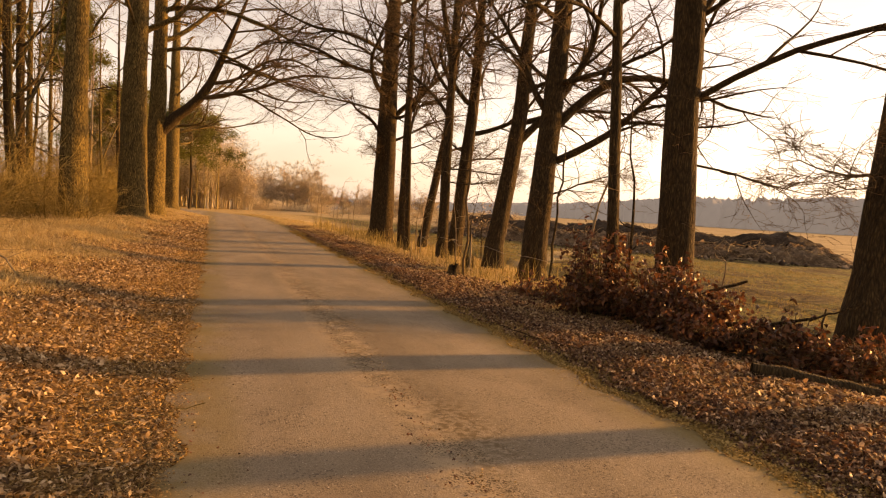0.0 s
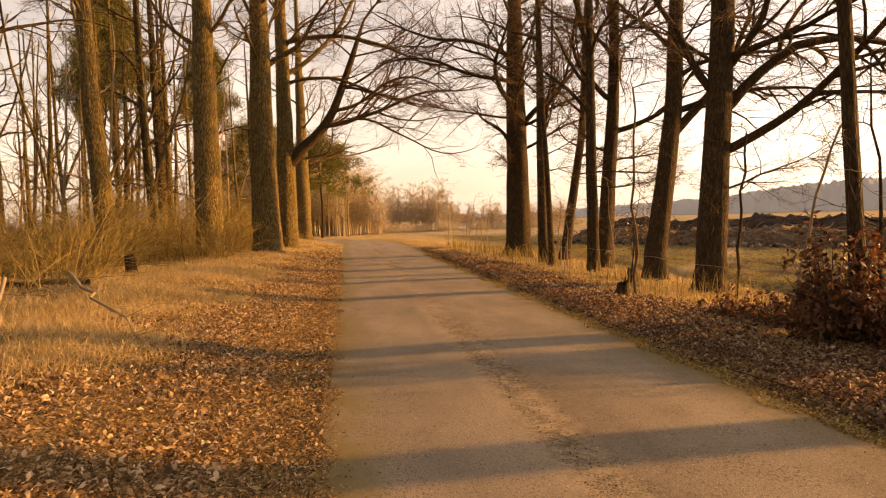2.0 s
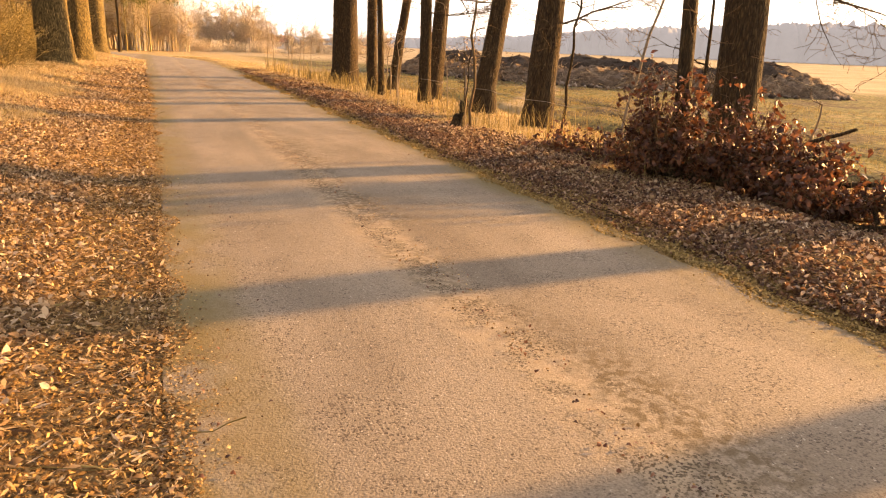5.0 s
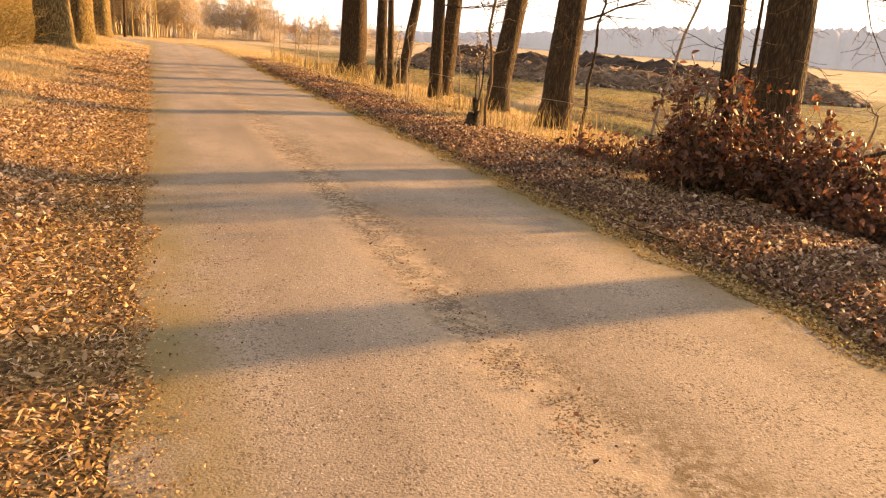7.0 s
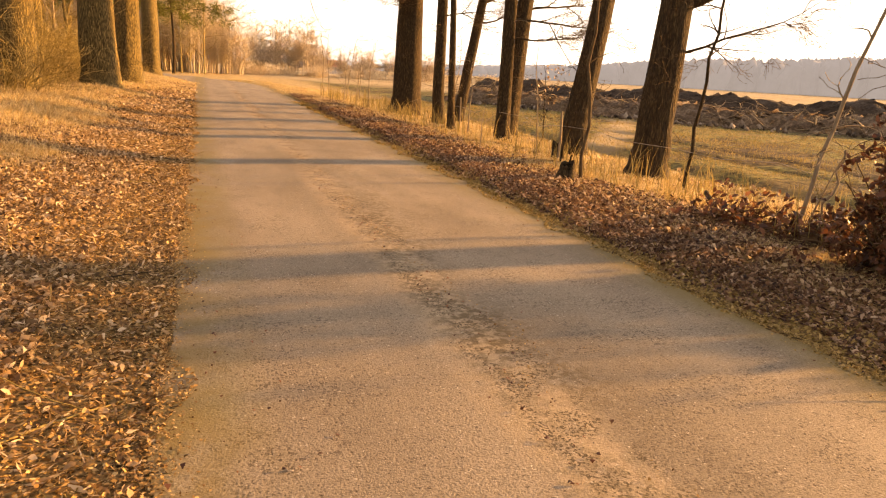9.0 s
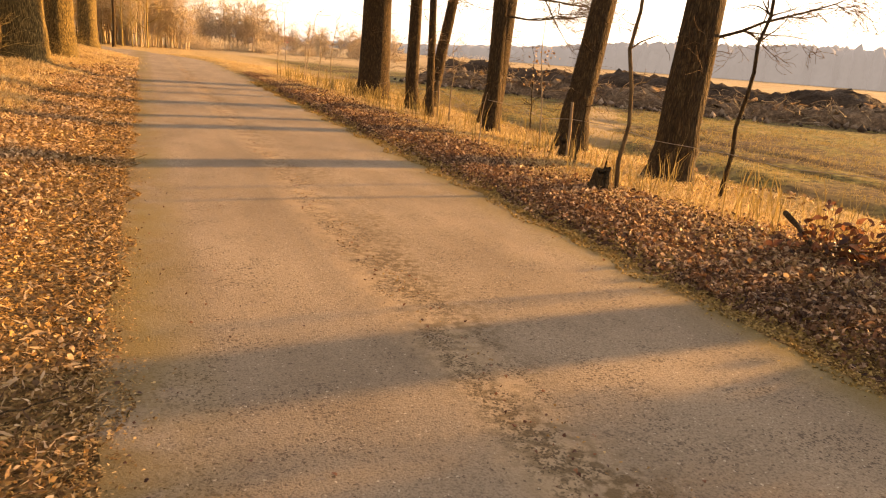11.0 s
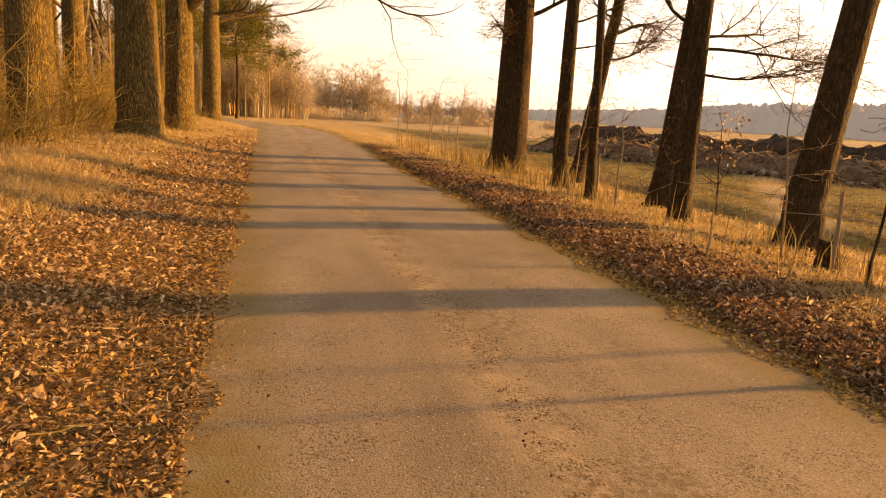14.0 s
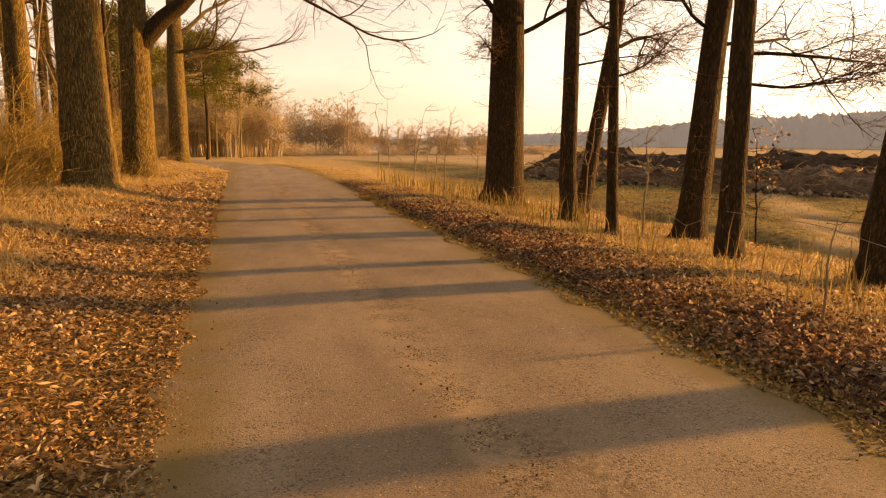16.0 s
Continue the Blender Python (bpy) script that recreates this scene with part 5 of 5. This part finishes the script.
def sapling(x, y, h, r, lean, seed, mat, side=6, leaves=0, crook=0.0):
    rng = np.random.default_rng(seed)
    ob = thing("sapling", x, y, "thin bare sapling on the grass verge", "sapling", "saplings on the verge")
    t = Tubes()
    k = np.linspace(0, 1, 10)
    pts = np.stack([lean[0] * k + np.cumsum(rng.normal(0, 0.03 * h / 2, 10)) * k, lean[1] * k + np.cumsum(rng.normal(0, 0.03 * h / 2, 10)) * k, h * k - 0.05], 1)
    pts[1:-1, 0] += crook * np.sin(np.arange(1, 9) * 2.1 + seed)
    pts[1:-1, 1] += crook * np.cos(np.arange(1, 9) * 1.7)
    t.add(pts, r * (1 - (0.4 if crook else 0.75) * k), 7)
    part_of("stem", t.mesh("stem", mat), ob)
    if side:
        w = Tubes()
        tips = []
        for _ in range(side):
            q = pts[rng.integers(3, 10)]
            grow(w, w, rng, q, way(rng.uniform(0, 360), rng.uniform(10, 55)), h * rng.uniform(0.12, 0.28), r * 0.4, 2, (0, 0, 3), 0.05, 0.2)
        tagged(part_of("twig_spray", w.mesh("twig_spray", mat), ob), kind="stuff")
    if leaves:
        pos = np.stack([lean[0] + rng.normal(0, 0.22, leaves), lean[1] + rng.normal(0, 0.22, leaves), rng.uniform(0.5, 1.0, leaves) * h], 1)
        size = rng.uniform(0.06, 0.1, leaves)
        lv, lf = leaf_mesh(pos, size, size * 0.55, 1.0, rng)
        tagged(part_of("withered_foliage", mesh_np("withered_foliage", lv, lf, LEAF_LITTER), ob, "orange withered leaves"), kind="stuff")
    return ob


sapling(9.3, 24.1, 2.2, 0.022, (0.1, 0.05), 151, BARK_DARK, 9, 90)
sapling(5.25, 14.6, 3.9, 0.029, (0.1, 0.1), 141, BARK_BROWN, 9, 0, 0.04)
sapling(6.45, 18.6, 2.6, 0.016, (-0.05, 0.1), 142, BARK_PALE, 4)
sapling(7.75, 15.5, 3.4, 0.035, (0.08, -0.05), 143, BARK_DARK, 9, 0, 0.03)
sapling(6.3, 11.6, 2.9, 0.028, (0.55, -0.3), 144, BARK_PALE, 7, 0, 0.03)
sapling(7.2, 12.3, 1.2, 0.016, (0.35, -0.2), 145, BARK_PALE, 4)
sapling(7.5, 9.2, 1.3, 0.035, (0.1, -0.1), 146, BARK_PALE, 4)
sapling(6.5, 11.5, 1.1, 0.02, (0.25, -0.1), 147, BARK_PALE, 3, 0, 0.03)
sapling(6.25, 9.75, 3.4, 0.035, (0.05, 0.0), 148, BARK_DARK, 5)
sapling(4.95, 18.0, 0.95, 0.015, (0.03, 0), 149, BARK_PALE, 0)
sapling(6.15, 17.0, 2.2, 0.02, (0.1, 0), 150, BARK_DARK, 5)
for i, (x, y, h) in enumerate([(5.8, 40.5, 3.0), (5.8, 36.5, 2.2), (6.8, 36.2, 2.6), (6.3, 38.5, 2.8), (7.4, 41.0, 2.3), (6.0, 44.0, 3.2), (8.2, 37.0, 1.8), (7.9, 28.2, 2.4), (7.0, 24.2, 2.0), (5.7, 33.5, 1.6)]):
    sapling(x, y, h, 0.025, (0.05, 0), 160 + i, BARK_PALE, 8)


# ---- wire fence along the field ----
def fence():
    ob = thing("wire_fence", 7.0, 6.0, "slack rusty wire fence on thin stakes", "fence")
    posts = [(6.6, 17.95), (7.2, 25.5), (7.4, 33.0), (6.9, 9.2)]
    posts.sort(key=lambda p: p[1])
    rng = np.random.default_rng(170)
    gz = ground_z(7.0, 6.0)
    tops = []
    for x, y in posts:
        t = Tubes()
        z = ground_z(x, y) - gz
        t.add([(x - 7, y - 6, z - 0.2), (x - 7 + 0.02, y - 6, z + 0.5), (x - 7, y - 6, z + 1.0)], [0.028, 0.026, 0.022], 7, 0.08, rng)
        part_of("stake", t.mesh("stake", BARK_PALE), ob)
        tops.append((x - 7, y - 6, z + 0.72))
    for a, b in zip(tops, tops[1:]):
        t = Tubes()
        stick(t, rng, a, b, 0.004, 0.004, 0.06, 4)
        part_of("wire", t.mesh("wire", WIRE), ob)


fence()


# ---- far barn roof beyond the hedge ----
def barn():
    ob = thing("barn", 24.0, 150.0, "far low barn with a reddish roof", "barn")
    bm = bmesh.new()
    bmesh.ops.create_cube(bm, size=1.0, matrix=Matrix.Translation((0, 0, 0.7)) @ Matrix.Diagonal((5, 3.4, 1.4, 1)))
    me = bpy.data.meshes.new("wall")
    bm.to_mesh(me)
    bm.free()
    # The wall takes the painted haze glow of the far woods.
    me.materials.append(FAR_HAZED)
    part_of("wall", me, ob)
    v = np.array([(-2.8, -2.0, 1.3), (2.8, -2.0, 1.3), (2.8, 0, 2.6), (-2.8, 0, 2.6), (-2.8, 2.0, 1.3), (2.8, 2.0, 1.3)])
    part_of("roof", mesh_np("roof", v, [(0, 1, 2, 3), (3, 2, 5, 4)], material("roof_tiles", [(0.22, 0.09, 0.06), (0.32, 0.14, 0.09)], 2)), ob)


barn()


# ---- crumbs on the lane ----
def crumbs():
    rng = np.random.default_rng(180)
    n = 2800
    y = 2.0 + 40 * rng.uniform(0, 1, n) ** 1.5
    x = np.where(rng.uniform(0, 1, n) < 0.5, 1.45 + 0.05 * np.sin(y * 1.3) + rng.normal(0, 0.1, n), np.where(rng.uniform(0, 1, n) < 0.6, -0.2 + abs(rng.normal(0, 0.3, n)), 3.5 - abs(rng.normal(0, 0.25, n))))
    z = -0.05 + 0.012 * (1 - (2 * np.clip((x + 0.25) / 3.7, 0, 1) - 1) ** 2) + 0.006
    L = 0.008 + 0.022 * rng.uniform(0, 1, n) ** 2
    v, f = leaf_mesh(np.stack([x, y, z], 1), L, L * rng.uniform(0.5, 0.9, n), 0.2, rng)
    tagged(new("leaf_crumbs", mesh_np("leaf_crumbs", v, f, LEAF_DRY)), "crumbled leaves and clods on the asphalt", "leaves", kind="stuff")


def seam_soil():
    """Clumps of soil, moss and leaf crumbs caught along the worn seam in the middle of the lane."""
    rng = np.random.default_rng(181)
    n = 46
    cy = 2.5 + 40 * (np.arange(n) + rng.uniform(0, 1, n)) / n
    cx = 1.52 + 0.09 * np.sin(cy * 0.9) + rng.normal(0, 0.07, n)
    many = (6 + 90 * rng.uniform(0, 1, n) ** 2.2).astype(int)
    size = np.repeat(0.4 + many / 90, many)
    x = np.repeat(cx, many) + rng.normal(0, 0.075, many.sum()) * size
    y = np.repeat(cy, many) + rng.normal(0, 0.26, many.sum()) * size
    L = rng.uniform(0.005, 0.02, len(x))
    z = -0.05 + 0.012 * (1 - (2 * np.clip((x + 0.25) / 3.7, 0, 1) - 1) ** 2) + rng.uniform(0.002, 0.008, len(x))
    v, f = leaf_mesh(np.stack([x, y, z], 1), L, L * rng.uniform(0.4, 0.9, len(x)), 0.4, rng)
    tagged(new("seam_soil", mesh_np("seam_soil", v, f, MULCH_BROWN)), "brown soil and crumbled leaf along the lane's middle", "soil", kind="stuff")


seam_soil()


crumbs()
